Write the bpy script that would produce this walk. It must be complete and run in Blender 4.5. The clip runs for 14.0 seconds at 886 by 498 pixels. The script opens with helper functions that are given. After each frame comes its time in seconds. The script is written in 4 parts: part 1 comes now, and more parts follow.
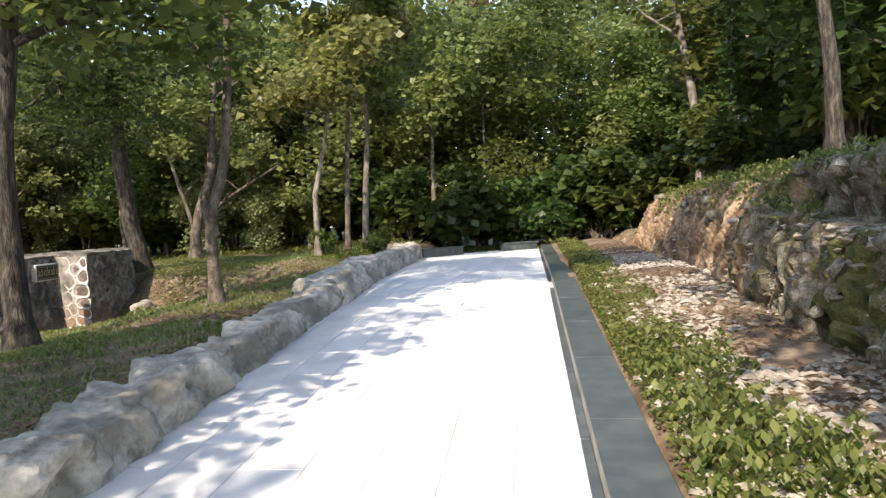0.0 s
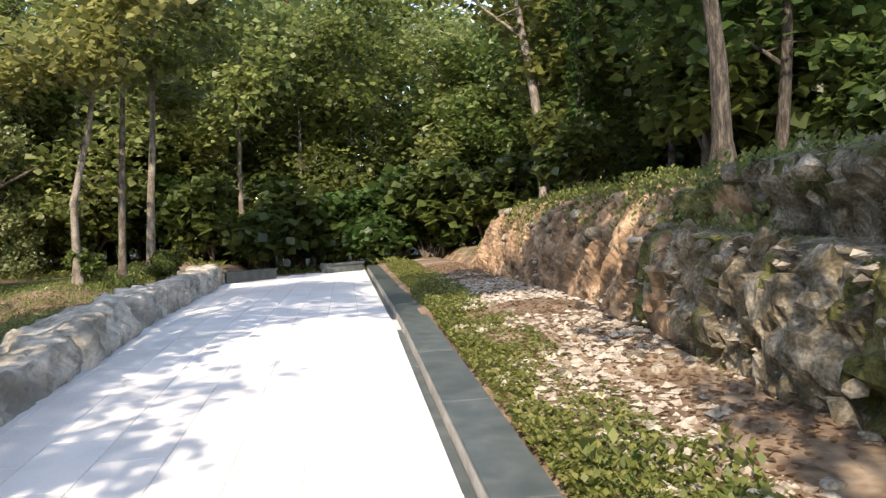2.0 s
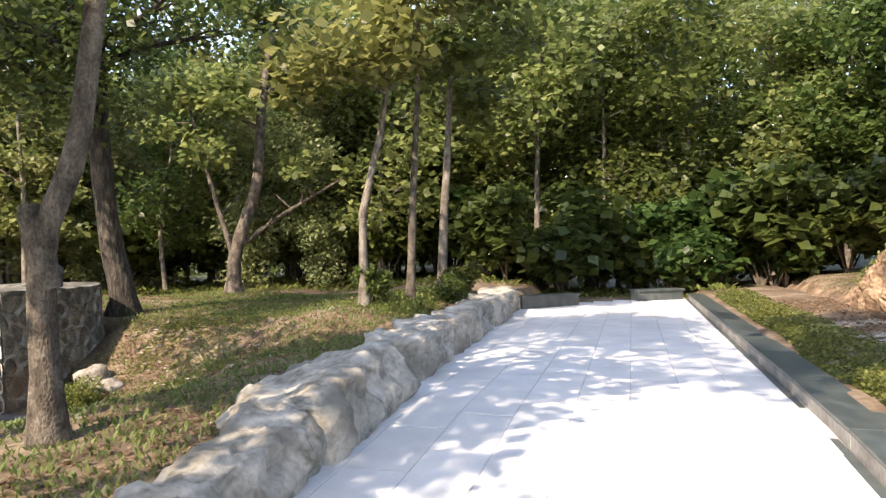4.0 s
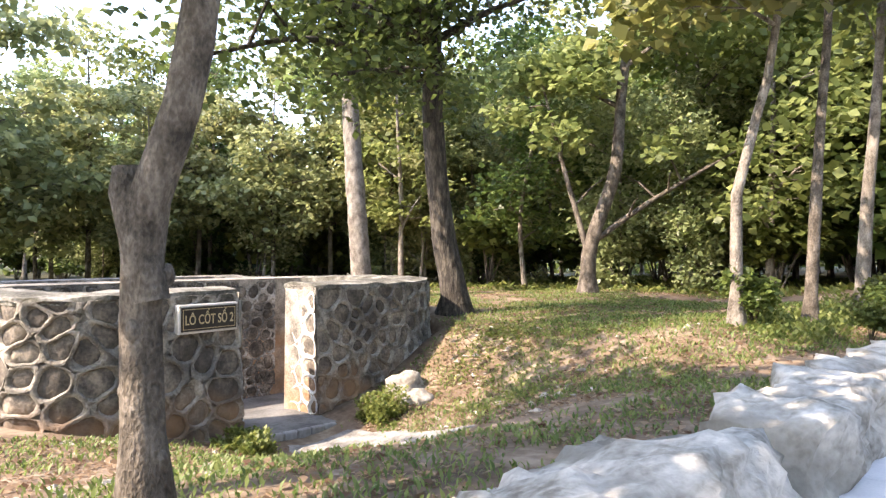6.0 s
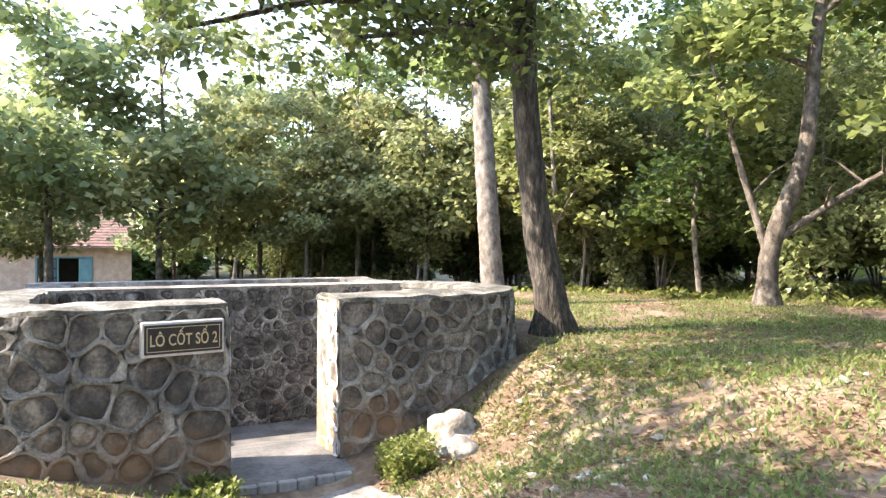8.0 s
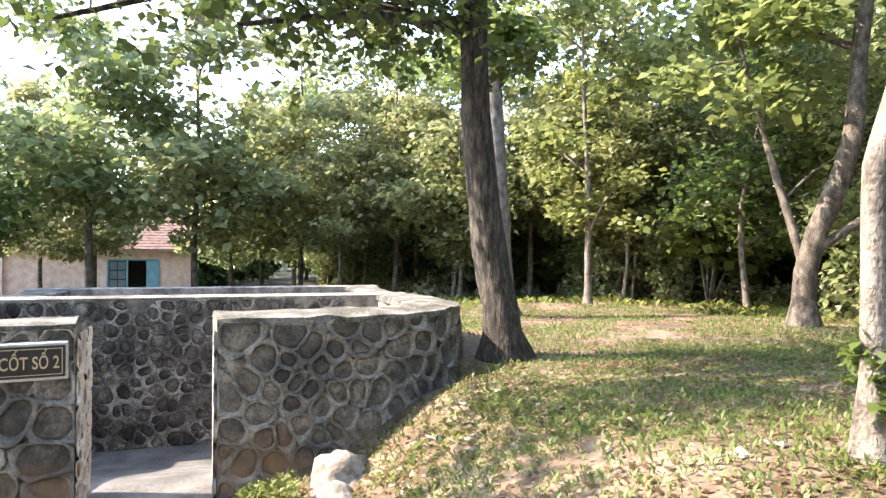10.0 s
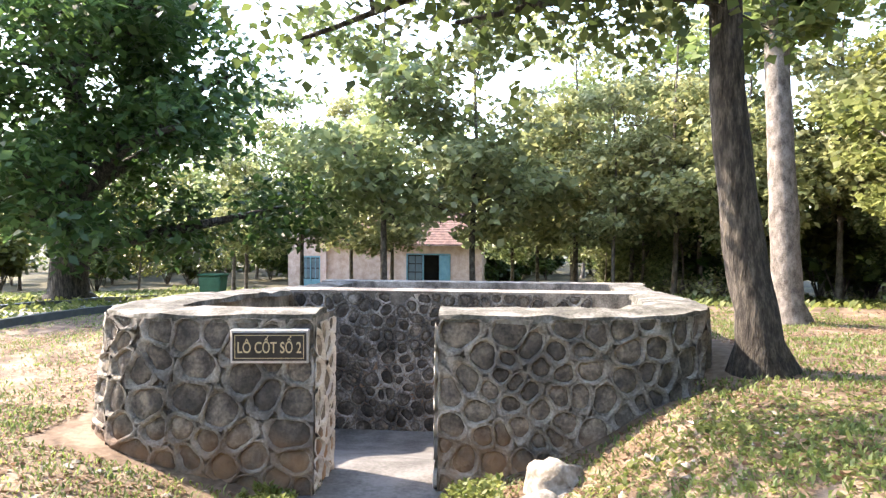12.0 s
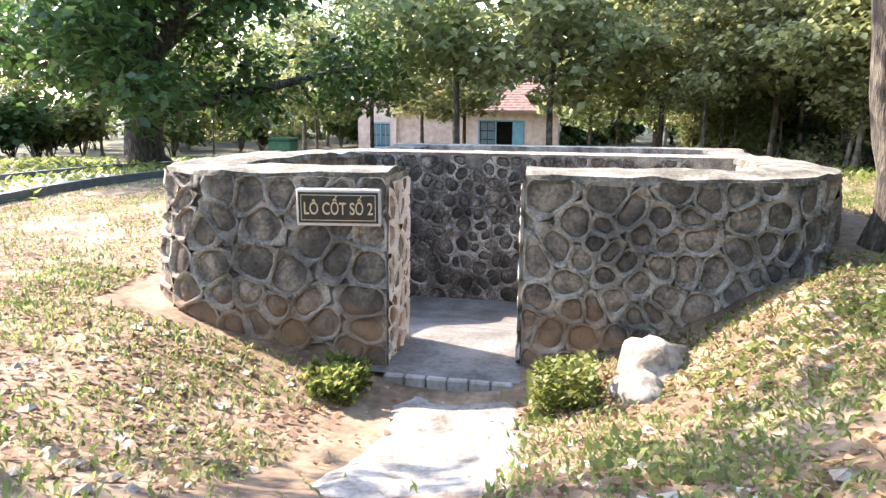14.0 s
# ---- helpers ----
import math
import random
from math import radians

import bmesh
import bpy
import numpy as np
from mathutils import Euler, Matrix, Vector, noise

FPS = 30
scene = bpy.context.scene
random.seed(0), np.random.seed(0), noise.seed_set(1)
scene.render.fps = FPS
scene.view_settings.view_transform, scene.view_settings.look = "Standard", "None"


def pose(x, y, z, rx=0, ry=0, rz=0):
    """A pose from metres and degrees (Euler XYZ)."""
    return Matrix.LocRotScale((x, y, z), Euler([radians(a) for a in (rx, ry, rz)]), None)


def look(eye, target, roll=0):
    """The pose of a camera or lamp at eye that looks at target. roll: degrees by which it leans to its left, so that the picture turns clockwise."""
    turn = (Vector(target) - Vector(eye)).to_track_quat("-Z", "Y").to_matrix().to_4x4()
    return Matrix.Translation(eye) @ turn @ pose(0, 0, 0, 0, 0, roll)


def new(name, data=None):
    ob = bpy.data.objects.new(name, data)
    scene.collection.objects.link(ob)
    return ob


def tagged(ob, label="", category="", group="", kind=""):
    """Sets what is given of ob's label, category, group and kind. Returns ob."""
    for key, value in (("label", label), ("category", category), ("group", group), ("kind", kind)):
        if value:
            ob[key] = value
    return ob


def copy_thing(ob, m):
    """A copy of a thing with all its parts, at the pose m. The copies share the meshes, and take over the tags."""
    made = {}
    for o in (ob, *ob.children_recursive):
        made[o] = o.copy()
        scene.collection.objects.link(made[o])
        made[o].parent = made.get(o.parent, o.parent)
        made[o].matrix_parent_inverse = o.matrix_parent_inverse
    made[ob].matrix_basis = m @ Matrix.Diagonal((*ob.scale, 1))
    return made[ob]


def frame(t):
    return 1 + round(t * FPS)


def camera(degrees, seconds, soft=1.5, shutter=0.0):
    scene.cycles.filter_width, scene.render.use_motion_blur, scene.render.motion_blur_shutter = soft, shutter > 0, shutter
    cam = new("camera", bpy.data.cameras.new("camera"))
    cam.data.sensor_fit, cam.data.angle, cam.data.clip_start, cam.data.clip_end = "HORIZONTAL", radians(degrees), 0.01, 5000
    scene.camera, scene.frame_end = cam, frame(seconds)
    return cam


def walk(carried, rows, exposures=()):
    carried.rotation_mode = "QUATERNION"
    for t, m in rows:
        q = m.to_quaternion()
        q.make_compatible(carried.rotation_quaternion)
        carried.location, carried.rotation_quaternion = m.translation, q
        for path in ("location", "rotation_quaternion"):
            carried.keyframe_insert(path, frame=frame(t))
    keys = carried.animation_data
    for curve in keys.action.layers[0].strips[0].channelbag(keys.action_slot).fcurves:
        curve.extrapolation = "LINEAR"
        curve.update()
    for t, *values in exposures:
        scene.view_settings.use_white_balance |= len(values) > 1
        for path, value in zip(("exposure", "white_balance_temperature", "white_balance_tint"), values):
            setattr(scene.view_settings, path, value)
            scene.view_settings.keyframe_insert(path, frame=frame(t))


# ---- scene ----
cam = camera(65.5, 14.0, soft=1.35)
PATH = [
    (0, (1.813, 0.283, 1.343), (1.535, 2.261, 1.254), -2.2),
    (0.5, (1.63, 0.866, 1.353), (1.424, 2.853, 1.276), -2.1),
    (1, (1.656, 1.646, 1.343), (1.878, 3.632, 1.261), -2.3),
    (1.5, (1.554, 2.383, 1.348), (1.817, 4.365, 1.281), -1.8),
    (2, (1.514, 3.074, 1.355), (1.768, 5.057, 1.295), -1.9),
    (2.5, (1.355, 3.824, 1.405), (1.26, 5.821, 1.363), -1.6),
    (3, (1.275, 4.465, 1.422), (1.041, 6.451, 1.383), -1.5),
    (3.2, (1.178, 4.785, 1.454), (0.882, 6.763, 1.427), -1.2),
    (5.3, (0.326, 7.484, 1.412), (-0.737, 9.179, 1.417), 0.2),
    (5.5, (0.229, 7.721, 1.423), (-0.941, 9.343, 1.421), 0.4),
    (6, (0.04, 8.354, 1.444), (-1.425, 9.715, 1.43), 0.5),
    (6.5, (-0.152, 8.997, 1.471), (-1.772, 10.17, 1.453), 0.5),
    (7, (-0.331, 9.603, 1.48), (-2.097, 10.542, 1.463), 0.4),
    (7.2, (-0.394, 9.899, 1.458), (-2.168, 10.823, 1.441), 0.3),
    (9.3, (-0.702, 12.262, 1.623), (-2.565, 12.989, 1.6), 0.4),
    (9.5, (-0.722, 12.473, 1.59), (-2.588, 13.192, 1.573), 0.3),
    (10, (-0.793, 12.952, 1.627), (-2.694, 13.573, 1.607), 0.6),
    (10.5, (-1.01, 13.288, 1.655), (-2.978, 13.638, 1.628), 0.8),
    (11, (-1.093, 13.335, 1.655), (-3.081, 13.549, 1.62), 1.0),
    (11.5, (-1.09, 13.378, 1.656), (-3.084, 13.225, 1.614), 0.9),
    (12, (-1.013, 13.627, 1.649), (-3.002, 13.422, 1.608), 0.3),
    (12.5, (-0.891, 14.004, 1.695), (-2.879, 13.787, 1.648), 0.1),
    (13, (-0.953, 14.128, 1.672), (-2.947, 13.986, 1.619), 0.4),
    (13.5, (-1.239, 13.738, 1.607), (-3.194, 13.324, 1.52), 0.8),
    (14, (-1.692, 13.414, 1.481), (-3.609, 13.02, 1.066), 0.3),
]
walk(cam, [(t, look(eye, target, roll)) for t, eye, target, roll in PATH],
     exposures=[(0.0, 1.8, 7400, 14), (2.0, 1.88, 7700, 15), (3.2, 1.88, 7700, 15), (5.3, 2.7, 8000, 21), (6.0, 2.85, 7500, 19), (7.0, 3.05, 7200, 16), (9.3, 3.12, 7200, 16), (13.0, 3.22, 7200, 19), (14.0, 3.35, 7100, 19)])

# ---- daylight ----
SUN_AZ, SUN_EL = math.atan2(-0.94, -0.34), radians(41)
sun_dir = Vector((math.cos(SUN_EL) * math.cos(SUN_AZ), math.cos(SUN_EL) * math.sin(SUN_AZ), math.sin(SUN_EL)))
world = bpy.data.worlds.new("sky")
scene.world = world
world.use_nodes = True
sky = world.node_tree.nodes.new("ShaderNodeTexSky")
sky.sky_type, sky.sun_disc = "NISHITA", False
sky.sun_elevation, sky.sun_rotation = SUN_EL, math.pi / 2 - SUN_AZ
sky.air_density, sky.dust_density = 1.0, 0.7
back = world.node_tree.nodes["Background"]
back.inputs["Strength"].default_value = 0.15
world.node_tree.links.new(sky.outputs[0], back.inputs[0])
sun = new("sun", bpy.data.lights.new("sun", "SUN"))
sun.data.energy, sun.data.angle, sun.data.color = 2.0, radians(0.6), (1.0, 0.93, 0.82)
sun.matrix_world = look(sun_dir * 60, (0, 0, 0))

# ---- materials ----
def material(name, stops, scale=5.0, rough=0.85, bump=0.3, fine=40.0, metal=0.0, spread=0.0, mix=0.35, obj=False):
    """Colour from two scales of noise through a ramp, with bump. spread: tint by object or island."""
    m = bpy.data.materials.new(name)
    m.use_nodes = True
    t = m.node_tree
    N, L = t.nodes, t.links
    b = N["Principled BSDF"]
    b.inputs["Roughness"].default_value, b.inputs["Metallic"].default_value = rough, metal
    co = N.new("ShaderNodeTexCoord") if obj else N.new("ShaderNodeNewGeometry")
    src = co.outputs["Object"] if obj else co.outputs["Position"]
    n1, n2 = N.new("ShaderNodeTexNoise"), N.new("ShaderNodeTexNoise")
    n1.inputs["Scale"].default_value, n2.inputs["Scale"].default_value = scale, fine
    n1.inputs["Detail"].default_value, n2.inputs["Detail"].default_value = 4, 3
    if obj:
        grain = N.new("ShaderNodeMapping")
        grain.inputs["Scale"].default_value = (1.2, 1.2, 0.28 if "dark" in name else 0.75)
        L.new(src, grain.inputs["Vector"])
        src = grain.outputs[0]
    L.new(src, n1.inputs["Vector"]), L.new(src, n2.inputs["Vector"])
    mx = N.new("ShaderNodeMix")
    mx.inputs[0].default_value = mix
    L.new(n1.outputs[0], mx.inputs[2]), L.new(n2.outputs[0], mx.inputs[3])
    r = N.new("ShaderNodeValToRGB")
    e = r.color_ramp.elements
    lo, hi = 0.36, 0.64
    for i, c in enumerate(stops):
        pos = lo + (hi - lo) * i / max(1, len(stops) - 1)
        el = e[i] if i < 2 else e.new(pos)
        el.position, el.color = pos, (*c, 1)
    L.new(mx.outputs[0], r.inputs[0])
    out = r.outputs[0]
    if spread:
        oi = N.new("ShaderNodeObjectInfo")
        hsv = N.new("ShaderNodeHueSaturation")
        mr = N.new("ShaderNodeMapRange")
        mr.inputs[3].default_value, mr.inputs[4].default_value = 1 - spread, 1 + spread
        L.new(oi.outputs["Random"], mr.inputs[0]), L.new(mr.outputs[0], hsv.inputs["Value"])
        L.new(out, hsv.inputs["Color"])
        out = hsv.outputs[0]
    L.new(out, b.inputs["Base Color"])
    if bump:
        bp = N.new("ShaderNodeBump")
        bp.inputs["Strength"].default_value, bp.inputs["Distance"].default_value = bump, 0.05 if obj else 0.03
        L.new(mx.outputs[0], bp.inputs["Height"]), L.new(bp.outputs[0], b.inputs["Normal"])
    return m


def leaf_material(name, dark, light, hue=0.03, gloss=0.4):
    """A leaf: each island its own tint, light shining through."""
    m = bpy.data.materials.new(name)
    m.use_nodes = True
    t = m.node_tree
    N, L = t.nodes, t.links
    b = N["Principled BSDF"]
    geo = N.new("ShaderNodeNewGeometry")
    r = N.new("ShaderNodeValToRGB")
    r.color_ramp.elements[0].color, r.color_ramp.elements[1].color = (*dark, 1), (*light, 1)
    L.new(geo.outputs["Random Per Island"], r.inputs[0])
    oi = N.new("ShaderNodeObjectInfo")
    mr = N.new("ShaderNodeMapRange")
    mr.inputs[3].default_value, mr.inputs[4].default_value = 0.5 - hue, 0.5 + hue
    hsv = N.new("ShaderNodeHueSaturation")
    L.new(oi.outputs["Random"], mr.inputs[0]), L.new(mr.outputs[0], hsv.inputs["Hue"]), L.new(r.outputs[0], hsv.inputs["Color"])
    L.new(hsv.outputs[0], b.inputs["Base Color"])
    b.inputs["Roughness"].default_value = gloss
    tr = N.new("ShaderNodeBsdfTranslucent")
    L.new(hsv.outputs[0], tr.inputs["Color"])
    ms = N.new("ShaderNodeMixShader")
    ms.inputs[0].default_value = 0.55
    L.new(b.outputs[0], ms.inputs[1]), L.new(tr.outputs[0], ms.inputs[2])
    L.new(ms.outputs[0], N["Material Output"].inputs[0])
    return m


M_SOIL = material("soil", [(0.085, 0.055, 0.034), (0.18, 0.125, 0.082), (0.29, 0.225, 0.16)], 1.7, 0.95, 0.9, 14)
M_TILE = material("pale_paving", [(0.62, 0.62, 0.63), (0.70, 0.70, 0.70), (0.76, 0.75, 0.74)], 3, 0.6, 0.08, 60, spread=0.05)
M_JOINT = material("paving_joint", [(0.46, 0.45, 0.44), (0.58, 0.57, 0.56)], 20, 0.9, 0.2)
M_GRANITE = material("dark_granite", [(0.05, 0.065, 0.065), (0.075, 0.09, 0.09), (0.11, 0.125, 0.12)], 6, 0.35, 0.03, 180, spread=0.08)
M_CONCRETE = material("rough_concrete", [(0.20, 0.18, 0.145), (0.44, 0.41, 0.355), (0.64, 0.60, 0.53)], 4.5, 0.92, 1.0, 22)
M_MORTAR = material("mortar", [(0.10, 0.09, 0.077), (0.26, 0.235, 0.20), (0.45, 0.41, 0.36)], 5.0, 0.92, 1.0, 38)
M_STONE = material("field_stone", [(0.05, 0.044, 0.04), (0.14, 0.12, 0.10), (0.29, 0.245, 0.195)], 7, 0.85, 0.6, 35, spread=0.35)
M_ROCK = material("bank_rock", [(0.042, 0.036, 0.02), (0.15, 0.127, 0.088), (0.38, 0.35, 0.295)], 4.5, 0.9, 0.8, 40, spread=0.25)
M_EARTH = material("red_earth", [(0.09, 0.058, 0.036), (0.22, 0.145, 0.09), (0.42, 0.30, 0.20)], 3.2, 0.95, 0.9, 18)
# Ground under the far trees, coloured darker against sunlit glare between the trunks.
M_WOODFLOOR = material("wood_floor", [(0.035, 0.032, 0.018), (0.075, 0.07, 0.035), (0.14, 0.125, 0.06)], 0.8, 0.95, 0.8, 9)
M_BARK_GREY = material("grey_bark", [(0.035, 0.028, 0.021), (0.115, 0.095, 0.075), (0.235, 0.20, 0.165)], 8, 0.92, 1.0, 55, obj=True)
M_BARK_DARK = material("dark_bark", [(0.012, 0.010, 0.008), (0.05, 0.042, 0.034), (0.13, 0.112, 0.09)], 16, 0.95, 1.0, 60, obj=True)
M_BARK_PALE = material("pale_bark", [(0.07, 0.057, 0.045), (0.19, 0.165, 0.138), (0.32, 0.285, 0.245)], 7, 0.9, 0.9, 50, obj=True)
M_LEAF = leaf_material("green_leaf", (0.065, 0.095, 0.028), (0.205, 0.25, 0.068))
M_LEAF_PALE = leaf_material("pale_leaf", (0.12, 0.16, 0.05), (0.33, 0.365, 0.13))
M_LEAF_DARK = leaf_material("dark_leaf", (0.04, 0.075, 0.024), (0.125, 0.18, 0.05), gloss=0.3)
M_GRASS = leaf_material("grass_blade", (0.10, 0.16, 0.04), (0.28, 0.32, 0.10), gloss=0.5)
M_LITTER = leaf_material("fallen_leaf", (0.14, 0.075, 0.04), (0.46, 0.35, 0.23), gloss=0.7)
# Pale leaf with bright sunlit haze put into its colour.
M_LEAF_HAZY = leaf_material("hazed_pale_leaf", (0.16, 0.20, 0.085), (0.40, 0.43, 0.20), gloss=0.35)


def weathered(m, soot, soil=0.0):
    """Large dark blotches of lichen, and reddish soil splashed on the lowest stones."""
    t = m.node_tree
    N, L = t.nodes, t.links
    b = N["Principled BSDF"]
    src = b.inputs["Base Color"].links[0].from_socket
    geo = N.new("ShaderNodeNewGeometry")
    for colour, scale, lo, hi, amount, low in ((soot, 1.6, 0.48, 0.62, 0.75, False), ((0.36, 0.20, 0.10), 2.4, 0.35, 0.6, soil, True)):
        if not amount:
            continue
        n = N.new("ShaderNodeTexNoise")
        n.inputs["Scale"].default_value, n.inputs["Detail"].default_value = scale, 5
        L.new(geo.outputs["Position"], n.inputs["Vector"])
        mr = N.new("ShaderNodeMapRange")
        mr.inputs[1].default_value, mr.inputs[2].default_value, mr.inputs[4].default_value = lo, hi, amount
        L.new(n.outputs[0], mr.inputs[0])
        fac = mr.outputs[0]
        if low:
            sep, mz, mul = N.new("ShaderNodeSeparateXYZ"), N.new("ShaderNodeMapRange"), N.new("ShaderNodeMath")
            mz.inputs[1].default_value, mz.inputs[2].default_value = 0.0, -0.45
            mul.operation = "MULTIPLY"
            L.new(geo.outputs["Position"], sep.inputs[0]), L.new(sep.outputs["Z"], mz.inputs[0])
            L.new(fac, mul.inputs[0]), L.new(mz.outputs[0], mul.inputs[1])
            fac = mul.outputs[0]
        mx = N.new("ShaderNodeMix")
        mx.data_type = "RGBA"
        mx.inputs[7].default_value = (*colour, 1)
        L.new(fac, mx.inputs[0]), L.new(src, mx.inputs[6])
        src = mx.outputs[2]
    L.new(src, b.inputs["Base Color"])


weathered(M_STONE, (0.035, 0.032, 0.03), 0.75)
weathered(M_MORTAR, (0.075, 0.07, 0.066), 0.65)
weathered(M_CONCRETE, (0.17, 0.155, 0.125))


# ---- the lie of the land ----
def sm(a, b, v):
    v = max(0.0, min(1.0, (v - a) / (b - a)))
    return v * v * (3 - 2 * v)


def path_z(y):
    return min(-0.24 + 0.045 * y, 0.255) - 0.9 * sm(25, 40, y)


def right_edge(y):
    return 2.04 - 0.0135 * (y - 4)


def left_edge(y):
    return -0.68 - 0.052 * max(0.0, y - 3.8)


NEAR_BANK = [(4.08, -0.2), (4.10, 0.32), (4.16, 0.62), (4.20, 0.86), (4.30, 0.98), (4.95, 1.0), (4.92, 1.22), (4.78, 1.46), (4.86, 1.60), (5.4, 1.70), (6.3, 1.82)]
FAR_BANK = [(4.26, -0.2), (4.36, 0.3), (4.43, 0.58), (4.50, 0.80), (4.58, 0.98), (4.66, 1.12), (4.74, 1.22), (4.86, 1.31), (5.1, 1.38), (5.6, 1.48), (6.3, 1.65)]


def bank_profile(y):
    """The bank's section at y: places (x, height over the path)."""
    f, end = sm(8.2, 10.2, y), sm(20.5, 18.2, y)
    wob = 0.13 * noise.noise(Vector((y * 0.55, 7, 0))) + 0.1 * noise.noise(Vector((y * 1.7, 3, 0)))
    up = 1 + 0.10 * noise.noise(Vector((y * 0.8, 1, 4)))
    return [(a[0] + (b[0] - a[0]) * f + wob, 0.1 + (a[1] + (b[1] - a[1]) * f) * up * (0.3 + 0.7 * end)) for a, b in zip(NEAR_BANK, FAR_BANK)]


def bank_height(x, y):
    prof, best = bank_profile(y), 0.1
    for (x0, z0), (x1, z1) in zip(prof, prof[1:]):
        if x1 > x0 and x >= x0:
            best = max(best, z0 + (z1 - z0) * min(1.0, (x - x0) / (x1 - x0)))
    return path_z(y) + best


def ground(x, y):
    """Height of the soil."""
    n = noise.noise(Vector((x * 0.5, y * 0.5, 0))) * 0.08 + noise.noise(Vector((x * 2.1, y * 2.1, 3))) * 0.03
    if -15.7 < x < -7.35 and 9.9 < y < 15.3:
        return -2.0
    p = path_z(y)
    le, re = left_edge(y), right_edge(y)
    if x < le - 0.2:
        s = sm(le - 0.4, -6.6, x)
        low = -0.18 - 0.62 * math.exp(-(((y - 12.4) / 1.7) ** 2)) + 0.28 * sm(13.9, 15.4, y)
        z = (p + 0.18) * (1 - s) + low * s - 1.4 * sm(-13, -40, x)
        z += 0.25 * sm(13.9, 15.4, y) * sm(-2, -4, x) * (1 - sm(-8, -14, x))
        return z + n
    if x > re + 0.3:
        z = p + 0.10 + 0.12 * sm(re, 4, x)
        if x > 4.0:
            z += (bank_height(x, y) - z) * sm(-1.0, 1.5, y) * sm(4.0, 4.2, x) + 1.3 * sm(6.2, 19, x)
        return z + n
    return p - 0.12


def link(name, bm, mat, parent=None, label="", smooth=False):
    me = bpy.data.meshes.new(name)
    bm.to_mesh(me)
    bm.free()
    if mat:
        me.materials.append(mat)
    if smooth:
        for f in me.polygons:
            f.use_smooth = True
    ob = new(name, me)
    ob.parent = parent
    if label:
        tagged(ob, label)
    return ob


def part(name, bm, mat, parent, label="", smooth=False):
    return link(name, bm, mat, parent, label, smooth)


def axis(lo, hi, fine_lo, fine_hi, step, coarse):
    v, out = lo, []
    while v < hi:
        out.append(v)
        v += step if fine_lo <= v < fine_hi else coarse
    return out + [hi]


def terrain():
    xs = [-400, -200, -110, -70] + axis(-50, 30, -14, 7, 0.25, 1.5) + [45, 80, 200, 400]
    ys = [-400, -150, -70] + axis(-35, 70, -2, 28, 0.25, 1.5) + [100, 200, 400]
    bm = bmesh.new()
    sunk = lambda x, y: min(ground(x, y), ground(x - 0.45, y)) - 0.12 if 4.1 < x < 6.2 and 0.6 < y < 20 else ground(x, y)
    grid = [[bm.verts.new((x, y, sunk(x, y))) for x in xs] for y in ys]
    for j in range(len(ys) - 1):
        for i in range(len(xs) - 1):
            bm.faces.new((grid[j][i], grid[j][i + 1], grid[j + 1][i + 1], grid[j + 1][i]))
    bm.normal_update()
    for f in bm.faces:
        c = f.calc_center_median()
        if f.normal.z < 0.8 and c.x > 3 and 0 < c.y < 30:
            f.material_index = 1
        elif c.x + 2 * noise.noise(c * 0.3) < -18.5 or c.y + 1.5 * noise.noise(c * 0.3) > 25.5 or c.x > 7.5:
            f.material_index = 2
    ob = link("ground", bm, M_SOIL, smooth=True)
    ob.data.materials.append(M_EARTH)
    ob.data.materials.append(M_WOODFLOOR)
    return tagged(ob, "brown soil with patchy grass and dry leaves", "ground", kind="structure")


def box(bm, x0, y0, z0, x1, y1, z1, bev=0.0):
    vs = [bm.verts.new(p) for p in ((x0, y0, z0), (x1, y0, z0), (x1, y1, z0), (x0, y1, z0), (x0, y0, z1), (x1, y0, z1), (x1, y1, z1), (x0, y1, z1))]
    fs = [bm.faces.new([vs[i] for i in q]) for q in ((3, 2, 1, 0), (4, 5, 6, 7), (0, 1, 5, 4), (1, 2, 6, 5), (2, 3, 7, 6), (3, 0, 4, 7))]
    if bev:
        es = {e for f in fs for e in f.edges}
        bmesh.ops.bevel(bm, geom=list(es), offset=bev, segments=1, affect="EDGES")
    return vs


terrain()

# ---- building aids ----
def mesh_from(name, verts, faces, mat, parent=None, label="", smooth=False):
    me = bpy.data.meshes.new(name)
    me.from_pydata([tuple(v) for v in verts], [], faces)
    me.materials.append(mat)
    if smooth:
        me.polygons.foreach_set("use_smooth", [True] * len(me.polygons))
    ob = new(name, me)
    ob.parent = parent
    if label:
        tagged(ob, label)
    return ob


def empty(name, at=(0, 0, 0), rz=0.0):
    ob = new(name)
    ob.matrix_basis = pose(*at, 0, 0, rz)
    return ob


def clip_cell(poly, px, py, qx, qy):
    """The part of poly nearer to p than to q."""
    mx, my, nx, ny = (px + qx) / 2, (py + qy) / 2, qx - px, qy - py
    out = []
    for i, (ax, ay) in enumerate(poly):
        bx, by = poly[(i + 1) % len(poly)]
        da, db = (ax - mx) * nx + (ay - my) * ny, (bx - mx) * nx + (by - my) * ny
        if da <= 0:
            out.append((ax, ay))
        if da * db < 0:
            f = da / (da - db)
            out.append((ax + (bx - ax) * f, ay + (by - ay) * f))
    return out


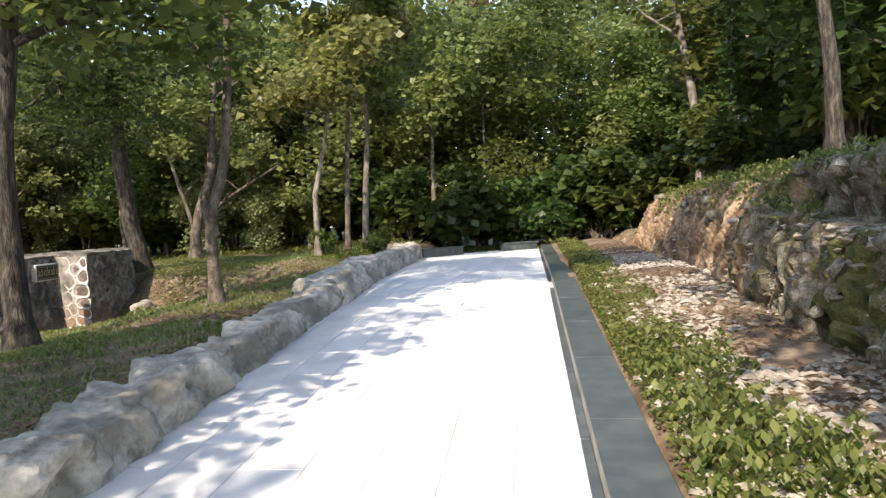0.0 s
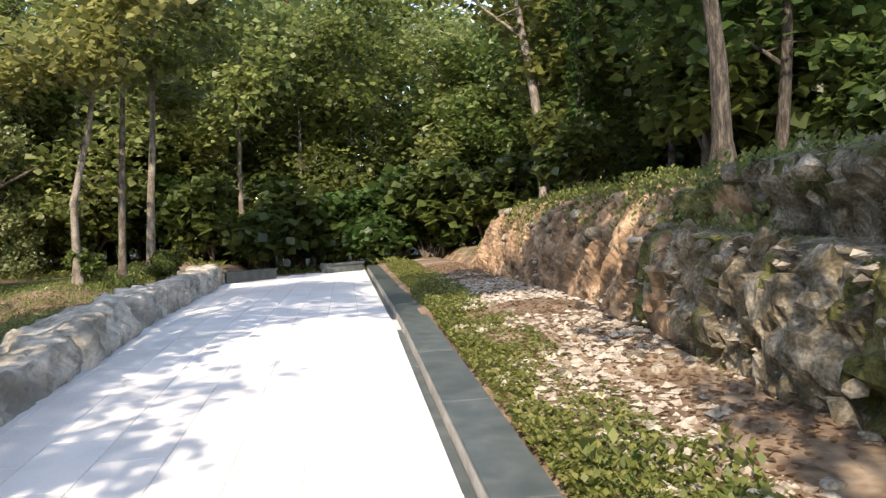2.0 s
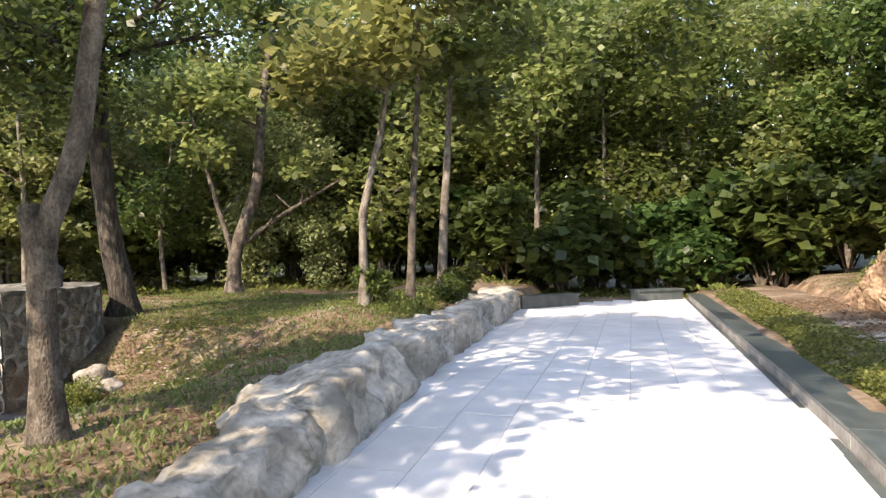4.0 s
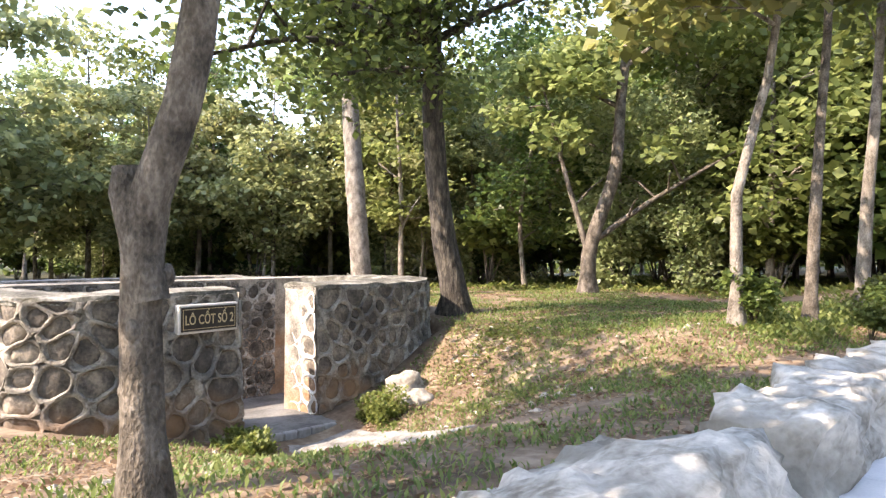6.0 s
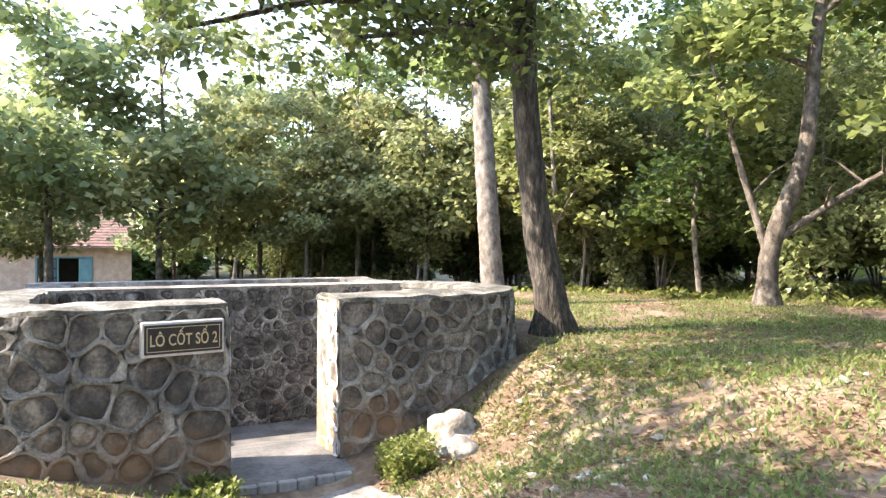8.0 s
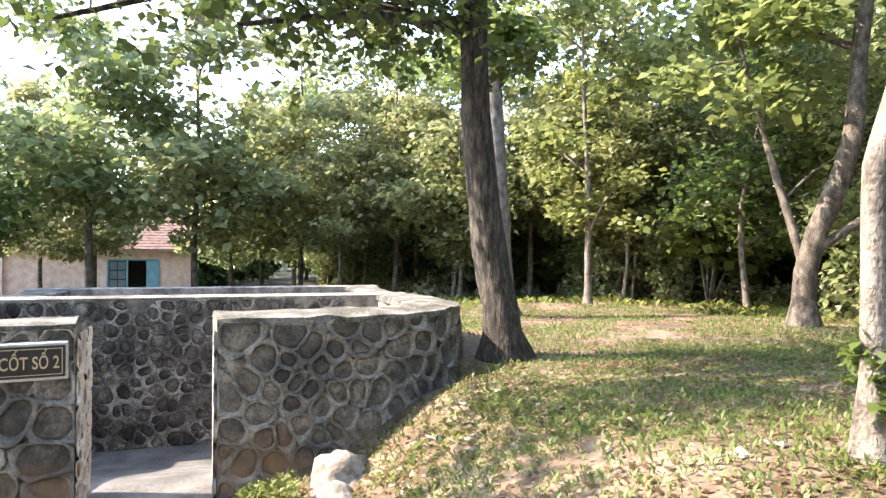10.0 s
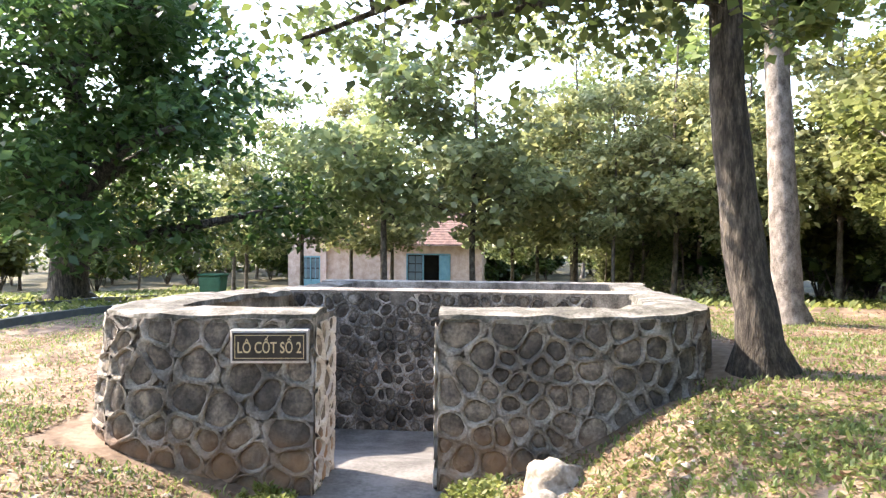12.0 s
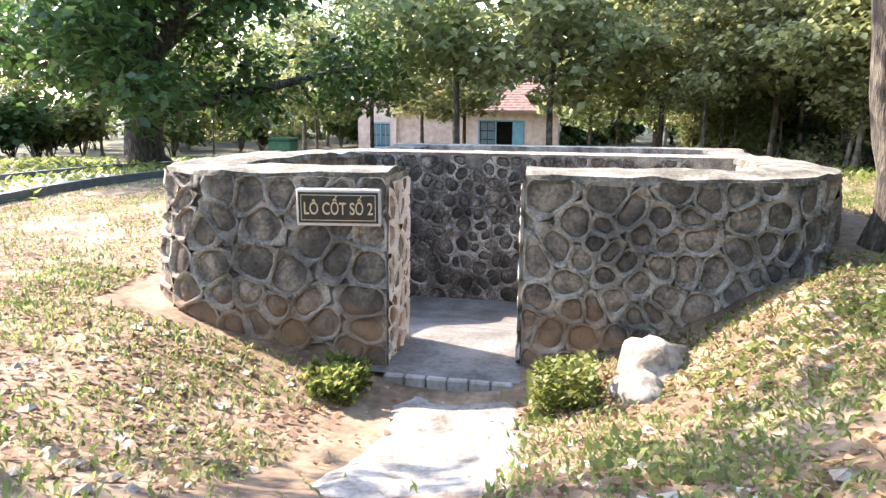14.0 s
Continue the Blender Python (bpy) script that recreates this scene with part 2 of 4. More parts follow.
def cells(width, height, size, rnd, jitter=0.47, flat=0.82):
    """Irregular cells that fill a rectangle: (middle, outline) each."""
    nx, ny = max(1, round(width / size)), max(1, round(height / (size * flat)))
    seeds = []
    for j in range(-1, ny + 1):
        for i in range(-1, nx + 1):
            if rnd.random() < 0.17:
                continue
            seeds.append(((i + 0.5 + (0.5 if j % 2 else 0) + rnd.uniform(-jitter, jitter)) * width / nx,
                          (j + 0.5 + rnd.uniform(-jitter, jitter)) * height / ny))
    out = []
    for p in seeds:
        if not (0.02 < p[0] < width - 0.02 and 0.02 < p[1] < height - 0.02):
            continue
        poly = [(0, 0), (width, 0), (width, height), (0, height)]
        for q in seeds:
            if q is not p and abs(q[0] - p[0]) < 3 * size and abs(q[1] - p[1]) < 3 * size:
                if 0 < q[0] < width and 0 < q[1] < height:
                    poly = clip_cell(poly, *p, *q)
        if len(poly) > 2:
            out.append((p, poly))
    return out


def around(poly, mid, n, shrink, power=3.0):
    """n points round mid: outline of the cell, and a rounder, smaller one inside."""
    rim, inner = [], []
    for k in range(n):
        a = 2 * math.pi * k / n
        dx, dy = math.cos(a), math.sin(a)
        best = 9.0
        for i, (ax, ay) in enumerate(poly):
            bx, by = poly[(i + 1) % len(poly)]
            ex, ey = bx - ax, by - ay
            det = dx * ey - dy * ex
            if abs(det) > 1e-9:
                t = ((ax - mid[0]) * ey - (ay - mid[1]) * ex) / det
                s = ((ax - mid[0]) * dy - (ay - mid[1]) * dx) / det
                if t > 0 and -1e-6 <= s <= 1 + 1e-6:
                    best = min(best, t)
        rim.append(best)
    mean = sum(rim) / n
    for k in range(n):
        soft = sum(rim[(k + j) % n] for j in (-2, -1, 0, 1, 2)) / 5
        inner.append(max(0.02, min(rim[k] - shrink, soft * 0.97 - shrink, mean * 1.32)))
    pt = lambda k, r: (mid[0] + r * math.cos(2 * math.pi * k / n), mid[1] + r * math.sin(2 * math.pi * k / n))
    return [pt(k, rim[k]) for k in range(n)], [pt(k, inner[k]) for k in range(n)]


def masonry(owner, width, height, size, place, rnd, stone_mat, mortar_mat, ridge=0.034, bulge=0.016, gap=0.022, low=None, top=0.0, pieces=True, n=16):
    """Stones in a net of mortar on the face place(u, v, h). low(u): where the soil hides it."""
    mv, mf, allv, allf = [], [], [], []
    for mid, poly in cells(width, height, size, rnd):
        if low and max(p[1] for p in poly) < low(mid[0]):
            continue
        rim, inn = around(poly, mid, n, gap * rnd.uniform(0.7, 1.7))
        b = len(mv)
        for k in range(n):
            crest = tuple(r + (i - r) * 0.45 for r, i in zip(rim[k], inn[k]))
            mv += [place(*rim[k], ridge * rnd.uniform(0.6, 1.05)), place(*crest, ridge * rnd.uniform(0.65, 1.25)), place(*inn[k], -0.012)]
        for k in range(n):
            a, c = b + 3 * k, b + 3 * ((k + 1) % n)
            mf += [(a, c, c + 1, a + 1), (a + 1, c + 1, c + 2, a + 2)]
        sv, sf = [place(*p, -0.014) for p in inn], []
        turn, lean = rnd.uniform(0, 6.28), rnd.uniform(0, 0.4)
        for f, h in ((0.72, 0.75), (0.36, 1.0)):
            for k in range(n):
                q = (mid[0] + (inn[k][0] - mid[0]) * f, mid[1] + (inn[k][1] - mid[1]) * f)
                sv.append(place(*q, -0.012 + bulge * h * (1 + lean * math.cos(k * 6.28 / n + turn)) + rnd.uniform(-0.3, 0.3) * bulge))
        sv.append(place(*mid, -0.012 + bulge))
        for r in range(2):
            for k in range(n):
                k2 = (k + 1) % n
                sf.append((r * n + k, r * n + k2, (r + 1) * n + k2, (r + 1) * n + k))
        sf += [(2 * n + k, 2 * n + (k + 1) % n, 3 * n) for k in range(n)]
        if pieces:
            mesh_from("stone", sv, sf, stone_mat, owner, smooth=True)
        else:
            o = len(allv)
            allv += sv
            allf += [tuple(i + o for i in f) for f in sf]
    tagged(mesh_from("mortar", mv, mf, mortar_mat, owner, smooth=True), kind="stuff")
    if allv:
        tagged(mesh_from("stonework", allv, allf, stone_mat, owner, smooth=True), kind="stuff")


def along(line):
    """Arc-length lookup on a polyline in plan: at(u) gives place and outward normal (to the right of the way)."""
    pts = [Vector(p) for p in line]
    acc = [0.0]
    for a, b in zip(pts, pts[1:]):
        acc.append(acc[-1] + (b - a).length)
    nor = []
    for i in range(len(pts)):
        d = (pts[min(i + 1, len(pts) - 1)] - pts[max(i - 1, 0)]).normalized()
        nor.append(Vector((d.y, -d.x)))

    def at(u):
        for i in range(len(pts) - 1):
            if u <= acc[i + 1] or i == len(pts) - 2:
                f = (u - acc[i]) / (acc[i + 1] - acc[i])
                return pts[i].lerp(pts[i + 1], f), nor[i].lerp(nor[i + 1], max(0, min(1, f))).normalized()
    return at, acc[-1]


def sweep(line, profile, closed=True):
    """Verts and faces of a profile (out, z) swept along a plan line; profile may be a function of the share of the way."""
    at, total = along(line)
    n = max(2, round(total / 0.2))
    verts, faces, m = [], [], 0
    for i in range(n + 1):
        p, nor = at(total * i / n)
        prof = profile(i / n, p)
        m = len(prof)
        for out, z in prof:
            verts.append((p.x + nor.x * out, p.y + nor.y * out, z))
    for i in range(n):
        for k in range(m if closed else m - 1):
            k2 = (k + 1) % m
            faces.append((i * m + k, i * m + k2, (i + 1) * m + k2, (i + 1) * m + k))
    faces.append(tuple(range(m)))
    faces.append(tuple(n * m + k for k in reversed(range(m))))
    return verts, faces


def tube(points, radii, n=9, twist=0.0, rough=0.0, rnd=random):
    """Verts and faces of a tapered limb through points."""
    pts = [Vector(p) for p in points]
    verts, faces = [], []
    for i, p in enumerate(pts):
        d = (pts[min(i + 1, len(pts) - 1)] - pts[max(i - 1, 0)]).normalized()
        side = d.cross(Vector((0.31, 0.95, 0.02))).normalized()
        up = side.cross(d)
        for k in range(n):
            a = 2 * math.pi * k / n + twist * i
            r = radii[i] * (1 + rnd.uniform(-rough, rough))
            verts.append(p + side * math.cos(a) * r + up * math.sin(a) * r)
    for i in range(len(pts) - 1):
        for k in range(n):
            k2 = (k + 1) % n
            faces.append((i * n + k, i * n + k2, (i + 1) * n + k2, (i + 1) * n + k))
    faces.append(tuple((len(pts) - 1) * n + k for k in range(n)))
    return verts, faces


def bend(points, step=0.45):
    """A smooth run of places through a few."""
    p = [Vector(q) for q in points]
    p = [p[0] * 2 - p[1]] + p + [p[-1] * 2 - p[-2]]
    out = []
    for i in range(1, len(p) - 2):
        k = max(2, round((p[i + 1] - p[i]).length / step))
        for j in range(k):
            t = j / k
            out.append(0.5 * ((2 * p[i]) + (p[i + 1] - p[i - 1]) * t + (2 * p[i - 1] - 5 * p[i] + 4 * p[i + 1] - p[i + 2]) * t * t
                              + (3 * p[i] - p[i - 1] - 3 * p[i + 1] + p[i + 2]) * t ** 3))
    return out + [p[-2]]


def leaves(name, clumps, count, size, mat, parent, seed, droop=0.35, long=2.2, label=""):
    """A crown: leaf blades, bent along the midrib, in clumps of (x, y, z, radius, flatness)."""
    g = np.random.default_rng(seed)
    c = np.array(clumps, float)
    w = c[:, 3] ** 2
    pick = g.choice(len(c), count, p=w / w.sum())
    d = g.normal(size=(count, 3))
    d /= np.linalg.norm(d, axis=1)[:, None]
    r = c[pick, 3] * g.random(count) ** 0.45
    pos = c[pick, :3] + d * r[:, None] * np.stack([np.ones(count), np.ones(count), c[pick, 4]], 1)
    a = g.random(count) * 2 * np.pi
    tip = np.stack([np.cos(a), np.sin(a), -droop + g.normal(size=count) * 0.45], 1)
    tip /= np.linalg.norm(tip, axis=1)[:, None]
    side = np.cross(tip, [0, 0, 1.0])
    side /= np.linalg.norm(side, axis=1)[:, None] + 1e-9
    up = np.cross(side, tip)
    roll = g.normal(size=count) * 0.6
    side = side * np.cos(roll)[:, None] + up * np.sin(roll)[:, None]
    up = np.cross(side, tip)
    s = (size * g.uniform(0.6, 1.35, count))[:, None]
    v = np.empty((count, 4, 3))
    v[:, 0], v[:, 2] = pos, pos + tip * s
    v[:, 1] = pos + tip * s * 0.45 + side * s / long + up * s * 0.12
    v[:, 3] = pos + tip * s * 0.45 - side * s / long + up * s * 0.12
    me = bpy.data.meshes.new(name)
    me.vertices.add(count * 4), me.loops.add(count * 4), me.polygons.add(count)
    me.vertices.foreach_set("co", v.ravel())
    me.loops.foreach_set("vertex_index", np.arange(count * 4))
    me.polygons.foreach_set("loop_start", np.arange(count) * 4)
    me.update(calc_edges=True)
    me.validate()
    me.materials.append(mat)
    ob = new(name, me)
    ob.parent = parent
    if label:
        tagged(ob, label)
    return ob


def tree(at, stem, radius, limbs, count, size, bark, leaf, seed, label, clump=0.9, flat=0.6, group="", extra=(), thin=0.25, droop=0.35, long=2.2, branch=5, bare=0.0):
    """A tree: stem waypoints from its foot; limbs: (share of stem, heading in degrees, reach, rise)."""
    rnd = random.Random(seed)
    root = empty("tree", at)
    line = bend([(0, 0, -0.25)] + list(stem))
    m = len(line)
    top = line[-1].z
    rad = [radius * (1 - (1 - thin) * max(0, p.z) / top) * (1.0 + 0.55 * max(0, 1 - max(0, p.z) / 0.45) ** 2) for p in line]
    mesh_from("trunk", *tube(line, rad, 12, rough=0.07, rnd=rnd), bark, root, smooth=True)
    clumps = [(*e, ) for e in extra]
    for share, head, reach, rise in limbs:
        b = line[min(m - 1, int(share * m))]
        h = radians(head)
        e = b + Vector((math.cos(h) * reach, math.sin(h) * reach, rise))
        mid = b.lerp(e, 0.5) + Vector((rnd.uniform(-0.15, 0.15), rnd.uniform(-0.15, 0.15), rnd.uniform(-0.05, 0.25))) * reach * 0.5
        run = bend([b, mid, e], 0.4)
        r0 = radius * (0.5 - 0.25 * share)
        tv, tf = tube(run, [max(0.012, r0 * (1 - 0.8 * i / len(run))) for i in range(len(run))], 7, rough=0.06, rnd=rnd)
        for j in range(branch):
            q = run[int((0.35 + 0.6 * j / branch) * (len(run) - 1))]
            w = q + Vector((rnd.uniform(-1, 1), rnd.uniform(-1, 1), rnd.uniform(-0.25, 0.7))) * clump * 1.1
            v, f = tube([q, q.lerp(w, 0.5) + Vector((0, 0, 0.08)), w], [r0 * 0.3 + 0.006, r0 * 0.2 + 0.004, 0.004], 5)
            o = len(tv)
            tv += v
            tf += [tuple(i + o for i in g) for g in f]
            if w.z > bare:
                clumps.append((w.x, w.y, w.z, clump * rnd.uniform(0.6, 1.15), flat * rnd.uniform(0.7, 1.2)))
        if e.z > bare:
            clumps.append((e.x, e.y, e.z, clump * rnd.uniform(0.8, 1.2), flat))
        mesh_from("limb", tv, tf, bark, root, smooth=True)
    if count:
        leaves("crown", clumps, count, size, leaf, root, seed, droop, long)
    return tagged(root, label, "tree", group)

# ---- the path, its kerbs and walls ----
M_CEMENT = material("cement_floor", [(0.20, 0.19, 0.18), (0.29, 0.28, 0.265), (0.38, 0.37, 0.355)], 2.5, 0.9, 0.3, 25)
def granite_kerb():
    root = empty("kerb")
    y = -3.0
    while y < 22.5:
        y1 = min(y + 1.5, 22.5)
        # the third piece is a flush dark strip drawn for the gap's darkness
        for name, mat, x0, x1, z0, z1 in (("slab", M_GRANITE, 0.05, 0.375, 0.10, 0.13), ("riser", M_CEMENT, 0.053, 0.36, -0.25, 0.10), ("channel", M_GRANITE, -0.015, 0.053, -0.1, 0.003)):
            bm = bmesh.new()
            vs = box(bm, x0, 0, z0, x1, 1, z1)
            for v in vs:
                yy = y + 0.003 + (y1 - y - 0.006) * v.co.y
                v.co = (right_edge(yy) + v.co.x, yy, path_z(yy) + v.co.z)
            bmesh.ops.bevel(bm, geom=bm.edges[:], offset=0.006, segments=1, affect="EDGES")
            part(name, bm, mat, root)
        y = y1
    tagged(root, "low kerb with dark polished granite slabs beside the path", "kerb", kind="structure")


def end_parapets():
    for x0, y0, x1, y1 in ((-1.40, 19.25, -0.42, 20.45), (0.76, 21.75, 1.74, 22.45)):
        root = empty("parapet", (x0, y0, path_z(23)), math.degrees(math.atan2(y1 - y0, x1 - x0)))
        n = math.hypot(x1 - x0, y1 - y0)
        bm = bmesh.new()
        box(bm, 0, 0, -0.2, n, 0.3, 0.2, 0.006)
        part("body", bm, M_GRANITE, root)
        bm = bmesh.new()
        box(bm, -0.02, -0.03, 0.2, n + 0.02, 0.33, 0.25, 0.006)
        part("cap", bm, M_GRANITE, root)
        tagged(root, "low parapet with a dark granite cap at the path's end", "wall", "parapets", "structure")


def rough_wall(y0, y1, width, height, shift, seed, label, lean=0.06, bump=0.12, back=0.0):
    """A low wall of rubble smeared with cement; back: how far its top falls away from the path."""
    n = max(8, round((y1 - y0) / 0.06))
    prof = [(0.05, -0.25), (0.02, 0.0), (0.0, 0.2), (0.0, 0.4), (-0.01, 0.6), (-0.02, 0.78), (-0.05, 0.93), (-0.10, 1.0), (-0.2, 1.02), (-0.3, 1.02), (-0.42, 1.0), (-0.55, 1.0), (-0.8, 1.0), (-0.93, 0.96), (-1.0, 0.8), (-1.03, 0.3), (-1.05, -0.25)]
    verts, faces, m = [], [], len(prof)
    for i in range(n + 1):
        y = y0 + (y1 - y0) * i / n
        end = min(1.0, 0.6 + 0.4 * min(i, n - i) / 5)
        h = height * (1 + 0.22 * noise.noise(Vector((y * 0.9, seed, 0)))) * (0.75 + 0.25 * end)
        for ox, oz in prof:
            x = left_edge(y) + shift + ox * width + (0.02 if oz < 0.5 else 0)
            z = path_z(y) + (oz * h if oz > 0 else oz) - back * max(0.0, -ox - 0.3)
            d = noise.noise(Vector((x * 3.2, y * 3.2, z * 3.2 + seed))) * bump + noise.noise(Vector((x * 9, y * 9, z * 9 + seed))) * bump * 0.6 + noise.noise(Vector((x * 21, y * 21, z * 21 + seed))) * bump * 0.32
            side = 1 if ox > -0.5 else -1
            verts.append((x + d * side * (1 if 0 < oz < 0.99 else 0.4), y + d * 0.5, z + (d * 0.6 if oz > 0.5 else 0)))
    for i in range(n):
        for k in range(m - 1):
            faces.append((i * m + k, (i + 1) * m + k, (i + 1) * m + k + 1, i * m + k + 1))
    faces += [tuple(range(m)), tuple(n * m + k for k in reversed(range(m)))]
    tagged(mesh_from("stone_wall", verts, faces, M_CONCRETE, smooth=True), label, "wall", "low walls along the path")


def left_kerb():
    root = empty("kerb")
    for name, mat, x0, x1, z0, z1 in (("slab", M_GRANITE, -0.32, 0.0, 0.10, 0.14), ("riser", M_CONCRETE, -0.3, -0.02, -0.25, 0.10)):
        bm = bmesh.new()
        for v in box(bm, x0, 0, z0, x1, 1, z1):
            yy = -3 + 6.5 * v.co.y
            v.co = (left_edge(yy) + v.co.x, yy, path_z(yy) + v.co.z)
        part(name, bm, mat, root)
    tagged(root, "low kerb with a grey granite slab beside the path", "kerb", kind="structure")


def bed_and_path():
    """The bed under the paving, seen in the joints."""
    verts, faces = [], []
    for i in range(49):
        y = -3 + 0.5 * i
        verts += [(left_edge(y) - 0.3, y, path_z(y) - 0.004), (right_edge(y) + 0.06, y, path_z(y) - 0.004)]
        if i:
            faces.append((2 * i - 2, 2 * i - 1, 2 * i + 1, 2 * i))
    road = mesh_from("path", verts, faces, M_JOINT)
    return tagged(road, "pale grey paved footpath with fine joints", "path", kind="structure")


PAVING = bed_and_path()
granite_kerb()
left_kerb()
end_parapets()
rough_wall(-3.0, 3.5, 0.42, 0.30, -0.32, 3.1, "low rubble wall smeared with grey cement along the path")
rough_wall(3.2, 9.6, 0.46, 0.31, 0.0, 7.7, "low rubble wall smeared with grey cement along the path")
rough_wall(9.6, 11.3, 0.95, 0.38, 0.06, 11.3, "broad pale boulder of cemented rubble at a gap in the wall", bump=0.12, back=0.22)
rough_wall(11.75, 19.1, 0.56, 0.38, 0.0, 5.2, "low rubble wall smeared with pale cement along the path", bump=0.13)


# ---- the bunker ----
LEFT_FACE = [(-7.08, 11.85), (-6.98, 11.0), (-6.92, 10.45), (-6.98, 10.12), (-7.2, 9.8), (-7.6, 9.6), (-8.3, 9.52), (-11.5, 9.5), (-15.6, 9.6)]
RIGHT_FACE = [(-15.9, 16.3), (-12.0, 16.05), (-8.8, 15.72), (-8.2, 15.55), (-7.8, 15.3), (-7.5, 14.95), (-7.35, 14.4), (-7.27, 13.7), (-7.22, 12.95)]


def wall_top(x):
    return 0.91 - 0.30 * sm(-7.5, -15.5, x)


def ragged(p, prof):
    """A worn profile on the wall's top at the place p."""
    wob = lambda k: noise.noise(Vector((p.x * 3.5, p.y * 3.5, k * 0.9)))
    return [(o + 0.028 * wob(k), wall_top(p.x) + z + 0.03 * wob(k + 20)) for k, (o, z) in enumerate(prof)]


def bunker():
    rnd = random.Random(4)
    root = empty("bunker", (-7.0, 12.4, -0.72))
    shell = empty("shell")
    shell.parent = root
    inv = root.matrix_basis.inverted()
    shell.matrix_parent_inverse = inv
    thick, foot = 0.62, -1.6
    for name, line, batter in (("wall_left", LEFT_FACE, 0.24), ("wall_right", RIGHT_FACE, 0.10)):
        prof = lambda f, p: [(batter, foot), (batter * 0.55, -0.3), (-0.012, wall_top(p.x) - 0.05), (-0.05, wall_top(p.x)), (-thick + 0.05, wall_top(p.x)), (-thick, wall_top(p.x) - 0.05), (-thick - 0.02, foot)]
        flip = line[::-1]
        wall = mesh_from("wall", *sweep(flip, prof), M_MORTAR, shell)
        at, total = along(flip)

        def face(u, v, h):
            p, nor = at(u)
            z = -1.15 + v
            out = h + 0.012 + (batter * 0.55 * (1 - (z + 0.3) / (wall_top(p.x) + 0.3)) if z > -0.3 else batter * (0.55 + 0.45 * (-0.3 - z) / 1.3))
            return (p.x + nor.x * out, p.y + nor.y * out, min(z, wall_top(p.x) - 0.02))

        near = 6.2
        if name == "wall_left":
            masonry(wall, near, 2.06, 0.265, lambda u, v, h: face(total - near + u, v, h), rnd, M_STONE, M_MORTAR, low=lambda u: 0.0)
        else:
            masonry(wall, near, 2.06, 0.24, lambda u, v, h: face(u, v, h), rnd, M_STONE, M_MORTAR, low=lambda u: 0.2)
    # the ends beside the way in, with sunlight painted into their paler mortar
    for yy, s, x0, x1 in ((12.95, -1, -7.18, -7.84), (11.85, 1, -7.0, -7.70)):
        jamb = mesh_from("jamb", [(x0, yy, foot), (x1, yy, foot), (x1, yy, 0.9), (x0, yy, 0.9)], [(0, 1, 2, 3)], M_MORTAR, shell)
        masonry(jamb, abs(x1 - x0), 2.0, 0.22, lambda u, v, h: (x1 + u + 0.10 * (1 - v / 2), yy + s * (h + 0.012), -1.15 + v), rnd, M_STONE, M_SUNLIT_PALE_MORTAR, ridge=0.02, gap=0.022)
    # the wall across the middle, and the far one
    for x, y0, y1, top, size in ((-11.5, 9.9, 15.9, 0.78, 0.21), (-15.9, 9.4, 16.4, 0.62, 0.0)):
        line = [(x, y0), (x, (y0 + y1) / 2), (x, y1)]
        mid = mesh_from("cross_wall", *sweep(line, lambda f, p: [(0, foot - 0.3), (0, top), (-0.55, top), (-0.55, foot - 0.3)]), M_MORTAR, shell)
        if size:
            # darker stone and strongly mottled mortar on this wall
            masonry(mid, 4.6, 2.3, size, lambda u, v, h: (x + h + 0.012, y0 + 0.3 + u, -1.55 + v), rnd, M_STONE_DARK, M_INNER_MORTAR, ridge=0.02, bulge=0.03, gap=0.02)
    # copings
    for line, off in ((LEFT_FACE[::-1], 0.0), (RIGHT_FACE[::-1][::-1], 0.0)):
        pts = line if line[0][0] < -10 and line is not RIGHT_FACE else line
        v, f = sweep(pts if pts[0] == LEFT_FACE[-1] else RIGHT_FACE[::-1], lambda g, p: ragged(p, [(0.03, -0.06), (0.015, 0.005), (-0.15, 0.03), (-0.3, 0.035), (-0.5, 0.03), (-0.65, 0.005), (-0.66, -0.06)]))
        mesh_from("coping", v, f, M_COPING, shell)
    floor_v, floor_f = [], []
    for i in range(12):
        x = -6.75 - 4.8 * i / 11
        z = -0.66 - 0.72 * sm(-7.4, -11.0, x)
        w = 0.1 if x > -7.7 else 2.2
        floor_v += [(x, 11.85 - w, z), (x, 12.95 + w, z)]
        if i:
            floor_f.append((2 * i - 2, 2 * i - 1, 2 * i + 1, 2 * i))
    mesh_from("floor", floor_v, floor_f, M_DARK_CEMENT, shell)
    for k in range(6):
        bm = bmesh.new()
        box(bm, -6.76, 11.9 + 0.175 * k, -0.80, -6.69, 12.065 + 0.175 * k, -0.655, 0.012)
        part("brick", bm, M_CEMENT, shell)
    for o in [c for c in shell.children_recursive if c.parent is shell]:
        o.matrix_parent_inverse = Matrix.Identity(4)
    tagged(root, "round bunker of dark field stones in raised pale mortar", "bunker")


# Whitened to paint sunlight on the jambs; also the sign's pale backing.
M_SUNLIT_PALE_MORTAR = material("sunlit_pale_mortar", [(0.42, 0.40, 0.38), (0.58, 0.56, 0.53), (0.70, 0.68, 0.65)], 2.5, 0.92, 0.6, 40)
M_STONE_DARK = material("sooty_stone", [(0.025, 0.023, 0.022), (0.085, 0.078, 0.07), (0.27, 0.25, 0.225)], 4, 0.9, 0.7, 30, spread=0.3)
M_COPING = material("mossy_coping", [(0.04, 0.038, 0.03), (0.12, 0.115, 0.095), (0.27, 0.26, 0.235)], 3.5, 0.95, 0.8, 30)
